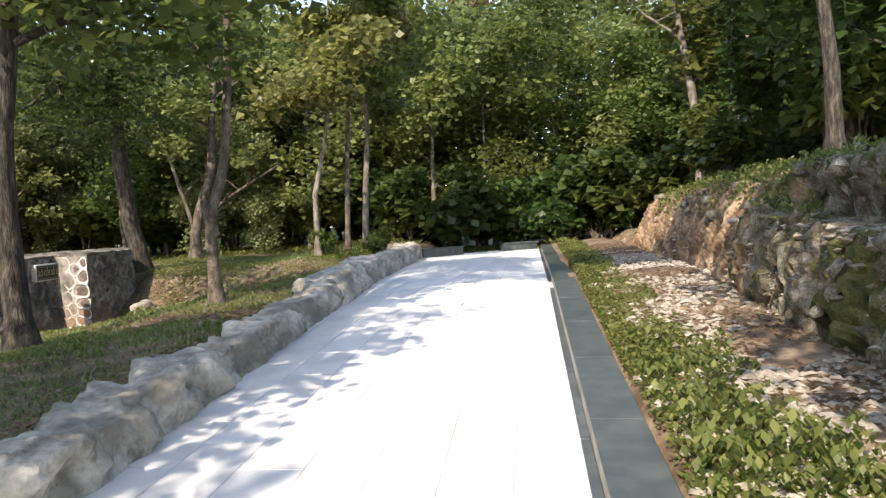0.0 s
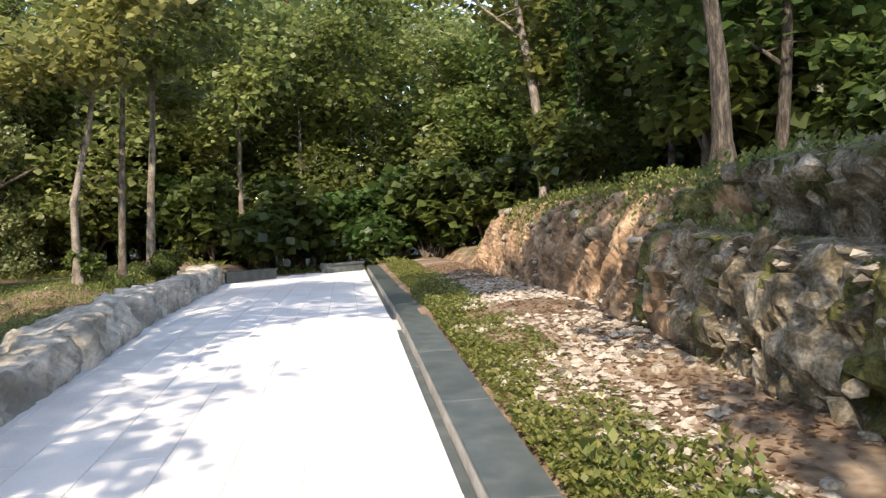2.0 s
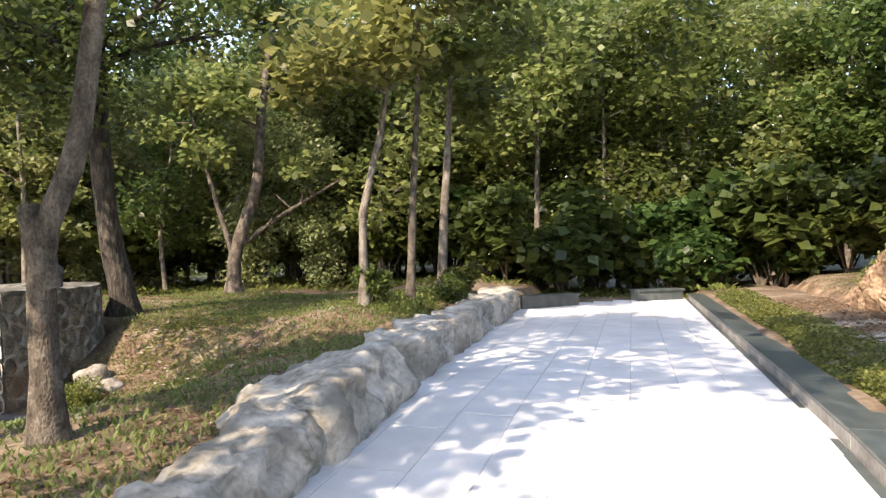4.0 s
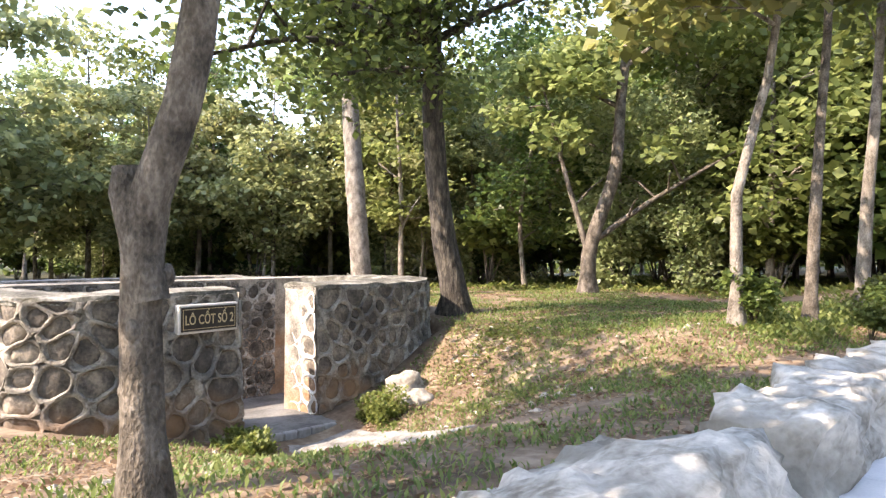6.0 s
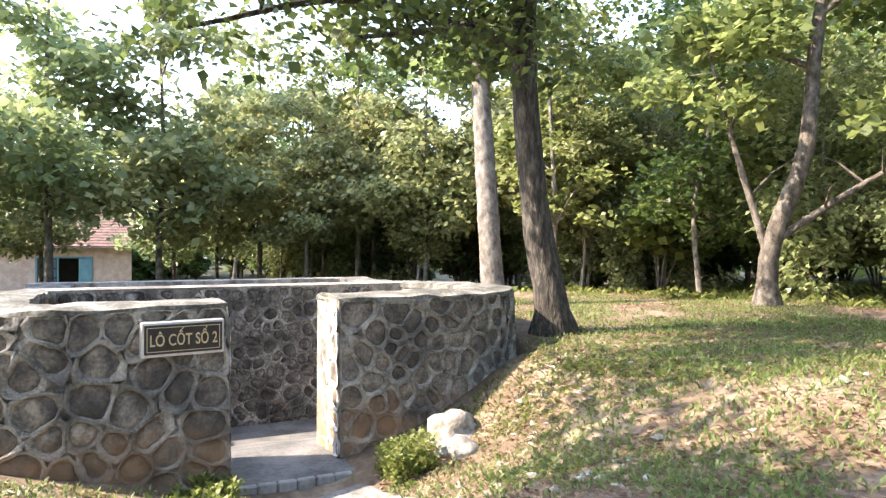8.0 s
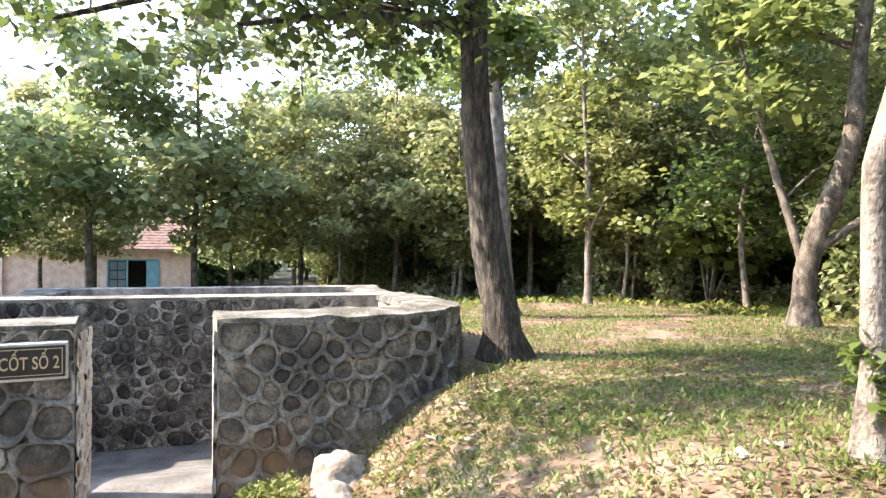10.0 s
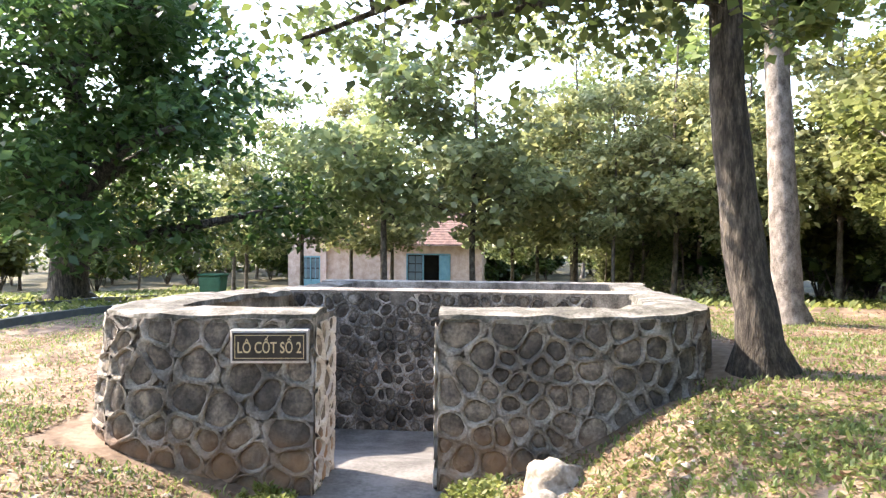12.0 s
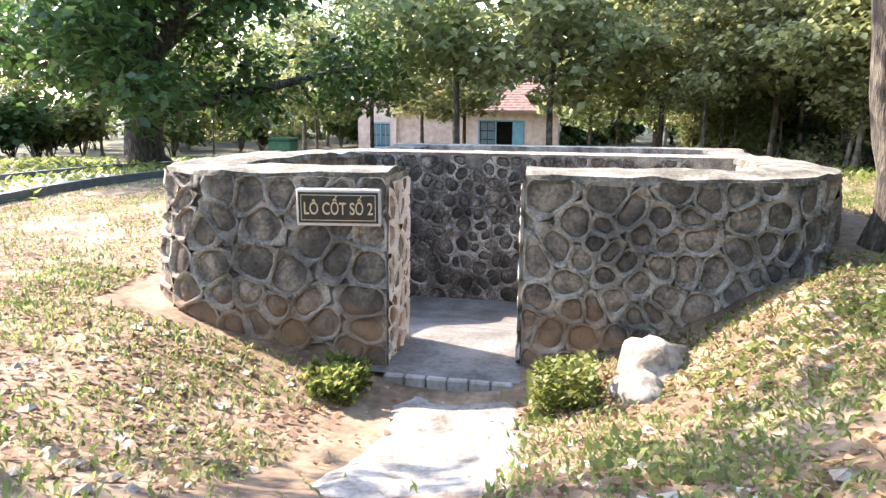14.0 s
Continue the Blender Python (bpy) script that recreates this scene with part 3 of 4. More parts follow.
M_DARK_CEMENT = material("worn_cement", [(0.07, 0.066, 0.06), (0.125, 0.12, 0.11), (0.19, 0.182, 0.17)], 2.5, 0.9, 0.4, 25)
M_INNER_MORTAR = material("inner_mortar", [(0.035, 0.034, 0.033), (0.16, 0.155, 0.148), (0.52, 0.50, 0.47)], 3.0, 0.92, 0.6, 30)
bunker()


def sign():
    root = empty("sign", (-6.925, 11.475, 0.65), 98)
    M_plate = material("black_plate", [(0.02, 0.018, 0.017), (0.045, 0.04, 0.038)], 9, 0.35, 0.02, 80)
    M_gold = material("pale_gold", [(0.55, 0.46, 0.28), (0.68, 0.58, 0.38)], 20, 0.4, 0.05, metal=0.2)
    bm = bmesh.new()
    box(bm, -0.345, -0.012, -0.15, 0.345, 0.13, 0.15, 0.008)
    part("backing", bm, M_SUNLIT_PALE_MORTAR, root, "pale cement backing")
    bm = bmesh.new()
    box(bm, -0.325, -0.022, -0.125, 0.325, -0.0125, 0.125, 0.003)
    plate = part("plate", bm, M_plate, root, "black stone plate")
    bm = bmesh.new()
    for x0, z0, x1, z1 in ((-0.305, 0.099, 0.305, 0.105), (-0.305, -0.105, 0.305, -0.099), (-0.305, -0.099, -0.299, 0.099), (0.299, -0.099, 0.305, 0.099)):
        box(bm, x0, -0.0245, z0, x1, -0.0215, z1)
    part("border", bm, M_gold, plate, "thin pale gold border line")
    cu = bpy.data.curves.new("lettering", "FONT")
    cu.body, cu.size, cu.align_x, cu.align_y, cu.extrude, cu.offset = "LÔ CỐT SỐ 2", 0.125, "CENTER", "CENTER", 0.002, 0.0012
    tmp = new("lettering", cu)
    me = bpy.data.meshes.new_from_object(tmp.evaluated_get(bpy.context.evaluated_depsgraph_get()))
    bpy.data.objects.remove(tmp)
    me.materials.clear()
    me.materials.append(M_gold)
    xs = [v.co.x for v in me.vertices]
    k = 0.56 / (max(xs) - min(xs))
    ob = new("lettering", me)
    ob.parent = plate
    ob.matrix_basis = pose(0, -0.0245, -0.012, 90) @ Matrix.Diagonal((k, 1.12, 1, 1))
    tagged(ob, "pale gold raised letters")
    tagged(root, "black plate sign with gold letters on the bunker wall", "sign")


sign()


def entrance_path():
    verts, faces, n = [], [], 22
    for i in range(n + 1):
        x = -6.72 + 2.6 * i / n
        mid, w = 12.5 + 0.16 * sm(0, 8, i), 0.54 + 0.05 * noise.noise(Vector((i * 0.5, 2, 0)))
        for k in range(7):
            y = mid + w * (k / 3 - 1)
            edge = 0.05 if k in (0, 6) else 0.0
            verts.append((x, y + 0.05 * noise.noise(Vector((x * 3, k, 0))), max(ground(x, mid), ground(x, y)) + 0.03 - edge - 0.05 * sm(5, 0, i) - 0.12 * sm(n - 5, n, i) + 0.008 * noise.noise(Vector((x * 9, y * 9, 1)))))
    for i in range(n):
        for k in range(6):
            a = i * 7 + k
            faces.append((a, a + 1, a + 8, a + 7))
    tagged(mesh_from("pavement", verts, faces, material("crumbling_cement", [(0.11, 0.10, 0.088), (0.215, 0.205, 0.188), (0.33, 0.32, 0.30)], 4.5, 0.95, 1.0, 30), smooth=True), "rough pale cement strip leading to the bunker", "path", kind="structure")


entrance_path()


def boulder(x, y, r, seed, label, mat, squash=0.7):
    bm = bmesh.new()
    bmesh.ops.create_icosphere(bm, subdivisions=3, radius=r)
    for v in bm.verts:
        d = 1 + 0.4 * noise.noise(v.co / r * 1.1 + Vector((seed, 0, 0))) + 0.2 * noise.noise(v.co / r * 2.6 + Vector((seed, 5, 0))) + 0.08 * noise.noise(v.co / r * 7 + Vector((seed, 5, 9)))
        v.co = Vector((v.co.x * d, v.co.y * d, v.co.z * d * squash))
    ob = link("boulder", bm, mat, smooth=True)
    ob.location = (x, y, ground(x, y) - r * squash * 0.12)
    return tagged(ob, label, "rock", "boulders")


M_WHITE_ROCK = material("white_rock", [(0.15, 0.13, 0.105), (0.30, 0.275, 0.24), (0.46, 0.44, 0.40)], 6, 0.9, 1.0, 25)
boulder(-6.66, 14.0, 0.29, 7.0, "whitish boulder in the soil beside the bunker wall", M_WHITE_ROCK, 0.9)
boulder(-6.3, 13.85, 0.2, 4.0, "whitish boulder in the soil beside the bunker wall", M_WHITE_ROCK)


# ---- the stone bank on the other side ----
def rock_piece(rnd, size, flat):
    """A broken stone: the hull of scattered points, edges left sharp."""
    bm = bmesh.new()
    for k in range(11):
        d = Vector((rnd.gauss(0, 1), rnd.gauss(0, 1), rnd.gauss(0, 1))).normalized()
        bm.verts.new((d.x * size * flat, d.y * size, d.z * size * rnd.uniform(0.6, 0.85)))
    hull = bmesh.ops.convex_hull(bm, input=bm.verts[:])
    bmesh.ops.delete(bm, geom=[v for v in hull["geom_interior"] if isinstance(v, bmesh.types.BMVert)], context="VERTS")
    return bm


def bank():
    rnd = random.Random(9)
    root = empty("stone_bank")
    rows, cols = 400, 64
    verts, faces, mats = [], [], []
    for i in range(rows):
        y = 0.6 + 19.4 * i / (rows - 1)
        prof = [Vector(q) for q in bank_profile(y)]
        acc = [0.0]
        for p, q in zip(prof, prof[1:]):
            acc.append(acc[-1] + (q - p).length)
        far = sm(8.4, 10.0, y + 0.8 * noise.noise(Vector((y, 4, 4))))
        seg = 0
        for k in range(cols):
            u = acc[-1] * k / (cols - 1)
            while seg < len(prof) - 2 and u > acc[seg + 1]:
                seg += 1
            p = prof[seg].lerp(prof[seg + 1], (u - acc[seg]) / (acc[seg + 1] - acc[seg]))
            at = Vector((y * 2.9, u * 3.9, 1.3)) + 0.35 * noise.noise_vector(Vector((y * 2, u * 2, 0)))
            dist, pts = noise.voronoi(at)
            block = 0.13 * noise.noise(pts[0] * 5.1) - 0.07 * math.exp(-(dist[1] - dist[0]) / 0.07)
            block += 0.10 * (at - pts[0]).dot(noise.noise_vector(pts[0] * 3.7))
            gully = 0.12 * noise.noise(Vector((y * 2.6, u * 0.8, 6))) + 0.10 * noise.noise(Vector((y * 6, u * 3, 2))) + 0.05 * noise.noise(Vector((y * 15, u * 12, 2)))
            d = block * (1 - 0.75 * far) + gully * (0.35 + 0.65 * far) + 0.02 * noise.noise(Vector((y * 22, u * 22, 8)))
            hold = min(1.0, 0.15 + u / 0.5) * min(1.0, (acc[-1] - u) / 0.3)
            verts.append((p.x - d * hold, y, path_z(y) + p.y + 0.35 * d * hold))
            green = noise.noise(Vector((y * 1.1, u * 0.8, 20))) + 0.5 * noise.noise(Vector((y * 5, u * 3, 21)))
            soil = far * 1.2 - 0.45 + 0.7 * noise.noise(Vector((y * 1.3, u * 1.6, 30))) + 0.35 * noise.noise(Vector((y * 7, u * 7, 31)))
            mats.append(1 if green > 0.06 and far < 0.7 else 2 if soil > 0.05 else 0)
    for i in range(rows - 1):
        for k in range(cols - 1):
            faces.append((i * cols + k, i * cols + k + 1, (i + 1) * cols + k + 1, (i + 1) * cols + k))
    body = mesh_from("bank_face", verts, faces, M_ROCK, root, "weathered rock face with moss and bare earth")
    body.data.materials.append(M_MOSS)
    body.data.materials.append(M_EARTH)
    body.data.polygons.foreach_set("material_index", [mats[f[0]] for f in faces])
    for k in range(130):
        y = rnd.uniform(2.2, 9.0)
        prof = bank_profile(y)
        f = rnd.uniform(0.25, 4.2) if k < 95 else rnd.uniform(6.0, 9.0)
        (x0, z0), (x1, z1) = prof[int(f)], prof[int(f) + 1]
        ob = part("stone", rock_piece(rnd, rnd.uniform(0.07, 0.19), 0.55), M_ROCK, root)
        ob.matrix_basis = pose(x0 + (x1 - x0) * (f % 1) + 0.01, y, path_z(y) + z0 + (z1 - z0) * (f % 1), rnd.uniform(-30, 30), rnd.uniform(-20, 20), rnd.uniform(-25, 25))
    tagged(root, "rough bank of mossy stones and earth in two tiers", "bank", kind="structure")
    for k in range(26):
        y = rnd.uniform(2.0, 10.5)
        x = rnd.choice((rnd.uniform(4.4, 4.6), rnd.uniform(4.9, 5.5)))
        boulder(x, y, rnd.uniform(0.05, 0.12), k * 1.7, "weathered grey rock lying on the bank's edge", M_ROCK)
    for k in range(14):
        boulder(rnd.uniform(4.45, 4.8), rnd.uniform(9.5, 18.0), rnd.uniform(0.07, 0.17), k * 3.1, "dark mossy rock sticking out of the earth bank", M_ROCK)
    for k in range(40):
        boulder(rnd.uniform(3.0, 4.1), rnd.uniform(3.0, 13), rnd.uniform(0.03, 0.08), k * 2.3, "small loose stone on the bare soil", M_ROCK, 0.6)


M_MOSS = material("mossy_rubble", [(0.03, 0.034, 0.010), (0.09, 0.095, 0.025), (0.19, 0.175, 0.085)], 5, 0.95, 1.0, 45)
bank()


# ---- the brick house beyond ----
def house():
    M_brick = material("old_brick", [(0.48, 0.32, 0.25), (0.58, 0.42, 0.34), (0.68, 0.54, 0.46)], 3, 0.9, 0.4, 18)
    M_roof = material("red_roof_tile", [(0.09, 0.055, 0.042), (0.16, 0.09, 0.068), (0.24, 0.14, 0.105)], 4, 0.85, 0.5, 20)
    M_blue = material("blue_paint", [(0.10, 0.25, 0.30), (0.16, 0.34, 0.40)], 5, 0.5, 0.1)
    M_unlit = material("dark_room", [(0.02, 0.02, 0.02), (0.035, 0.033, 0.03)], 3, 0.9, 0.0)
    M_glass = material("window_glass", [(0.10, 0.14, 0.16), (0.14, 0.18, 0.20)], 3, 0.12, 0.0)
    g, eave = -1.95, 1.0
    root = empty("house", (-41, 6.0, g))
    P = lambda n, bm, m, par=root, lab="": part(n, bm, m, par, lab)

    def slab(name, x0, y0, z0, x1, y1, z1, mat, par=root, lab="", bev=0.0):
        bm = bmesh.new()
        box(bm, x0, y0, z0, x1, y1, z1, bev)
        return P(name, bm, mat, par, lab)
    # y from the middle of the front; z from the ground
    top = eave - g
    wall = empty("wall")
    wall.parent = root
    for y0, y1, z0, z1 in ((-3.4, 1.35, 0, top), (1.35, 3.95, 2.5, top), (1.35, 3.95, 0, 0.1), (3.95, 5.8, 0, top)):
        slab("brickwork", -0.22, y0, z0, 0.0, y1, z1, M_brick, wall)
    for y0, y1, z0, z1 in ((-5.7, -4.95, 0, 4.4), (-4.95, -3.75, 2.32, 4.4), (-3.75, -3.4, 0, 4.4)):
        slab("brickwork", -0.2, y0, z0, 0.3, y1, z1, M_brick, wall)
    slab("side_wall", -6, 5.6, 0, -0.22, 5.8, top, M_brick)
    slab("side_wall", -6, -5.7, 0, -0.2, -5.5, 4.4, M_brick)
    slab("back_wall", -6.2, -5.7, 0, -6, 5.8, top, M_brick)
    # near-black sheet that paints the unlit room behind the openings
    slab("room_back", -1.6, -5.4, 0, -1.5, 5.5, 2.9, M_unlit)
    roof = empty("roof")
    roof.parent = root
    rows = 13
    for i in range(rows):
        f0, f1 = i / rows, (i + 1) / rows
        bm = bmesh.new()
        vs = box(bm, 0, -3.5, 0, 1, 6.1, 0.06)
        for v in vs:
            t = f0 if v.co.x > 0.5 else f1 + 0.02
            v.co = (0.55 - 3.6 * t, v.co.y, top + 0.02 + 1.9 * t + v.co.z + (0.03 if v.co.x > 0.5 else 0))
        part("tile_course", bm, M_roof, roof)
    bm = bmesh.new()
    box(bm, -3.3, -3.5, top + 1.9, -2.9, 6.1, top + 2.05, 0.05)
    part("ridge", bm, M_roof, roof)
    slab("cornice", -0.4, -5.8, 4.4, 0.36, -3.3, 4.52, M_CEMENT)
    door = empty("door")
    door.parent = root
    slab("door_frame", 0.2, -4.95, 2.22, 0.28, -3.75, 2.32, M_blue, door)
    for y0 in (-4.95, -4.38, -3.81):
        slab("post", 0.2, y0, 0, 0.28, y0 + 0.06, 2.22, M_blue, door)
    for k in range(2):
        y0 = -4.88 + 0.57 * k
        slab("lower_panel", 0.22, y0, 0.05, 0.25, y0 + 0.5, 0.95, M_blue, door)
        for r in range(2):
            for c in range(2):
                slab("pane", 0.225, y0 + 0.02 + 0.25 * c, 1.02 + 0.6 * r, 0.24, y0 + 0.23 + 0.25 * c, 1.56 + 0.6 * r, M_glass, door)
        slab("glazing_bar", 0.215, y0 + 0.235, 0.98, 0.25, y0 + 0.265, 2.2, M_blue, door)
    win = empty("window")
    win.parent = root
    for y0, y1, z0, z1 in ((1.35, 3.95, 2.42, 2.5), (1.35, 1.43, 0.1, 2.42), (3.87, 3.95, 0.1, 2.42), (2.3, 2.38, 0.1, 2.42)):
        slab("window_frame", -0.14, y0, z0, 0.03, y1, z1, M_blue, win)
    for r in range(3):
        for c in range(2):
            slab("pane", -0.06, 1.48 + 0.41 * c, 0.95 + 0.49 * r, -0.04, 1.85 + 0.41 * c, 1.38 + 0.49 * r, M_glass, win)
    slab("shutter", 0.05, 3.3, 0.15, 0.09, 3.92, 2.4, M_blue, win, "half-open blue shutter")
    slab("lower_panel", -0.08, 1.43, 0.1, -0.03, 2.3, 0.92, M_blue, win)
    tagged(root, "old pink brick house with blue shutters and red tiled roof", "house")


house()


def side_road():
    def strip(name, y0, y1, lift, mat, label):
        verts, faces = [], []
        for i in range(40):
            x = -9.5 - 1.3 * i
            z = max(ground(x, y0), ground(x, y1), ground(x, (y0 + y1) / 2)) + lift
            verts += [(x, y0, z), (x, y1, z), (x, y0, z - 0.4), (x, y1, z - 0.4)]
            if i:
                b, a = 4 * i, 4 * i - 4
                faces += [(a, a + 1, b + 1, b), (a + 1, a + 3, b + 3, b + 1), (a, b, b + 2, a + 2)]
        tagged(mesh_from(name, verts, faces, mat), label, name, kind="structure")
    strip("road", 1.6, 3.85, 0.04, M_CEMENT, "pale cement road under the trees")
    strip("kerb", 3.85, 4.0, 0.16, M_GRANITE, "dark kerb along the cement road")
    strip("kerb", 1.45, 1.6, 0.16, M_GRANITE, "dark kerb along the cement road")


side_road()


def litter_bin():
    root = empty("litter_bin", (-20.3, 4.9, ground(-20.3, 4.9)))
    M_green = material("green_plastic", [(0.03, 0.12, 0.06), (0.05, 0.17, 0.09)], 5, 0.5, 0.05)
    bm = bmesh.new()
    vs = box(bm, -0.24, -0.28, 0.08, 0.24, 0.28, 0.85)
    for v in vs:
        if v.co.z > 0.5:
            v.co.x, v.co.y = v.co.x * 1.18, v.co.y * 1.18
    bmesh.ops.bevel(bm, geom=bm.edges[:], offset=0.03, segments=2, affect="EDGES")
    part("body", bm, M_green, root)
    bm = bmesh.new()
    box(bm, -0.31, -0.36, 0.86, 0.31, 0.36, 0.93, 0.03)
    part("lid", bm, M_green, root)
    for s in (-1, 1):
        bm = bmesh.new()
        bmesh.ops.create_cone(bm, cap_ends=True, segments=14, radius1=0.09, radius2=0.09, depth=0.05, matrix=pose(-0.2, s * 0.27, 0.09, 90))
        part("wheel", bm, M_GRANITE, root)
    tagged(root, "green plastic wheeled litter bin beside the road", "bin")


litter_bin()

# ---- trees that stand near the way ----
M_LEAF_RED = leaf_material("rusty_leaf", (0.16, 0.07, 0.04), (0.34, 0.17, 0.10), gloss=0.6)
def stand(x, y):
    return (x, y, ground(x, y))


front = tree(stand(-2.67, 9.33), [(0, 0, 0), (-0.03, -0.02, 0.9), (0.0, 0.0, 1.35), (0.1, 0.08, 1.7), (0.17, 0.15, 2.3), (0.24, 0.22, 3.6), (0.35, 0.2, 6.5)], 0.088,
     [(0.62, 200, 1.6, 1.2), (0.75, 330, 1.5, 1.0), (0.85, 80, 1.6, 1.1), (0.97, 180, 1.3, 0.8), (0.98, 0, 1.0, 1.0)], 3800, 0.17, M_BARK_GREY, M_LEAF, 21,
     "slender grey-barked tree with a broken side stub", 0.8)
mesh_from("stub", *tube([(0.0, 0.0, 0.95), (-0.04, -0.03, 1.2), (-0.075, -0.05, 1.38), (-0.085, -0.055, 1.47)], [0.08, 0.078, 0.068, 0.058], 12, rough=0.12, rnd=random.Random(2)), M_BARK_GREY, front, "sawn-off side stub", True)
for k, (h, a) in enumerate(((0.35, 20), (0.62, 250), (0.85, 300), (1.05, 60))):
    bm = bmesh.new()
    bmesh.ops.create_icosphere(bm, subdivisions=2, radius=0.034)
    for v in bm.verts:
        v.co = Vector((v.co.x, v.co.y, v.co.z * 1.5)) * (1 + 0.3 * noise.noise(v.co * 30 + Vector((k, 0, 0))))
        v.co += Vector((0.07 * math.cos(radians(a)) - 0.02, 0.07 * math.sin(radians(a)), h))
    part("knot", bm, M_BARK_GREY, front, smooth=True)
tree(stand(-3.4, 16.1), [(0, 0, 0), (-0.02, 0, 1.3), (0.0, 0.02, 1.6), (0.13, 0.17, 2.4), (0.26, 0.34, 3.4), (0.4, 0.4, 6.5)], 0.075,
     [(0.58, 250, 1.5, 0.5), (0.72, 310, 1.6, 0.7), (0.85, 60, 1.6, 0.8), (0.97, 180, 1.3, 0.7)], 3600, 0.18, M_BARK_PALE, M_LEAF_PALE, 22,
     "slender pale tree with a bent trunk in the grass", 0.8)
tree(stand(-2.92, 16.95), [(0, 0, 0), (0.05, 0.05, 2.0), (0.1, 0.2, 4.0), (0.1, 0.2, 7.0)], 0.075,
     [(0.6, 100, 1.3, 0.6), (0.8, 300, 1.4, 0.6), (0.97, 200, 1.2, 0.7)], 2800, 0.18, M_BARK_GREY, M_LEAF, 23, "thin grey-barked young tree behind the low wall", 0.8)
tree(stand(-3.14, 19.6), [(0, 0, 0), (0.06, 0.0, 1.6), (0.15, 0.1, 3.4), (0.2, 0.3, 7.5)], 0.10,
     [(0.55, 100, 1.5, 0.6), (0.75, 320, 1.5, 0.6), (0.97, 200, 1.3, 0.7)], 2800, 0.19, M_BARK_PALE, M_LEAF, 24, "pale-barked young tree behind the low wall", 0.9)
# Limbs heading 150 to 190 degrees are added, out of view, to shade soil.
tree(stand(-3.95, 7.2), [(0, 0, 0), (-0.1, 0, 2.0), (0.05, 0.1, 4.0), (0.2, 0.2, 7.5)], 0.15,
     [(0.5, 20, 2.2, 1.0), (0.65, 300, 2.3, 0.8), (0.8, 100, 2.2, 0.8), (0.97, 30, 1.8, 0.8), (0.6, 150, 3.0, 0.4), (0.7, 165, 3.2, 0.6), (0.62, 190, 2.6, 0.4)], 7500, 0.17, M_BARK_DARK, M_LEAF, 25, "dark-barked tree with a dense green crown", 1.0)
# the dark leaning tree by the bunker
tree((-7.92, 16.02, ground(-7.9, 16.0)), [(0, 0, 0), (-0.02, -0.06, 0.6), (-0.12, -0.15, 1.25), (-0.2, -0.3, 2.75), (-0.22, -0.33, 4.3), (-0.25, -0.4, 7.5)], 0.215,
     [(0.55, 279, 4.2, -0.5), (0.58, 292, 2.8, -0.5), (0.6, 286, 5.0, -0.4), (0.62, 274, 2.4, -0.4), (0.6, 250, 2.4, 0.0), (0.62, 310, 3.3, -0.2), (0.66, 215, 2.8, 0.4), (0.66, 335, 3.0, 0.3), (0.72, 282, 5.2, 0.0), (0.72, 180, 3.0, 0.8), (0.8, 285, 3.4, 0.4), (0.8, 255, 3.2, 0.6), (0.88, 60, 2.6, 1.0), (0.97, 270, 3.4, 0.6), (0.62, 20, 2.4, 0.6), (0.9, 225, 3.0, 0.6)],
     15000, 0.12, M_BARK_DARK, M_LEAF_DARK, 26, "dark rough-barked leaning tree beside the bunker", 1.0, thin=0.45, long=2.5, droop=0.6)
tree(stand(-13.8, 18.5), [(0, 0, 0), (-0.1, -0.05, 1.5), (-0.35, -0.12, 4.2), (-0.6, -0.2, 8.0), (-0.7, -0.2, 11.5)], 0.27,
     [(0.5, 200, 0.9, -0.2), (0.62, 20, 2.4, 0.8), (0.72, 150, 2.6, 0.8), (0.8, 280, 2.4, 0.8), (0.9, 60, 2.2, 0.8), (0.98, 200, 2.0, 0.6)], 6000, 0.24, M_BARK_PALE, M_LEAF_PALE, 27,
     "tall pale straight-trunked pine behind the bunker", 1.0, thin=0.45, bare=5.0)
tree(stand(-9.6, 22.0), [(0, 0, 0), (0.02, 0.02, 0.9), (0.15, 0.12, 1.6), (0.45, 0.45, 3.0), (0.55, 0.55, 5.0), (0.9, 0.8, 8.0)], 0.19,
     [(0.22, 215, 1.2, 4.4), (0.24, 45, 3.4, 2.2), (0.6, 200, 2.6, 1.0), (0.7, 30, 2.4, 1.2), (0.82, 120, 2.4, 1.0), (0.97, 230, 2.2, 1.2)], 6500, 0.2, M_BARK_GREY, M_LEAF_PALE, 28,
     "old grey tree forking low over the grass", 1.0, thin=0.4, bare=2.9)
tree(stand(-16.8, 22.2), [(0, 0, 0), (-0.03, 0, 1.8), (0.0, 0.0, 2.6), (-0.1, -0.1, 5.0), (-0.15, -0.2, 8.0)], 0.10,
     [(0.33, 30, 0.9, 1.4), (0.5, 200, 1.6, 1.0), (0.7, 60, 1.6, 0.9), (0.85, 260, 1.5, 0.8), (0.97, 140, 1.3, 0.8)], 3200, 0.2, M_BARK_PALE, M_LEAF_PALE, 29, "young pale tree with a forked stem", 0.9)
tree(stand(5.95, 18.7), [(0, 0, 0), (-0.05, 0.05, 1.6), (-0.25, 0.1, 3.2), (-0.5, 0.2, 5.0), (-0.7, 0.2, 9.0)], 0.13,
     [(0.4, 15, 1.9, 1.2), (0.5, 170, 1.6, 1.4), (0.66, 340, 2.0, 1.0), (0.8, 200, 2.0, 1.0), (0.97, 90, 1.8, 0.8)], 3000, 0.21, M_BARK_PALE, M_LEAF, 30, "pale leaning tree on top of the bank", 0.95)
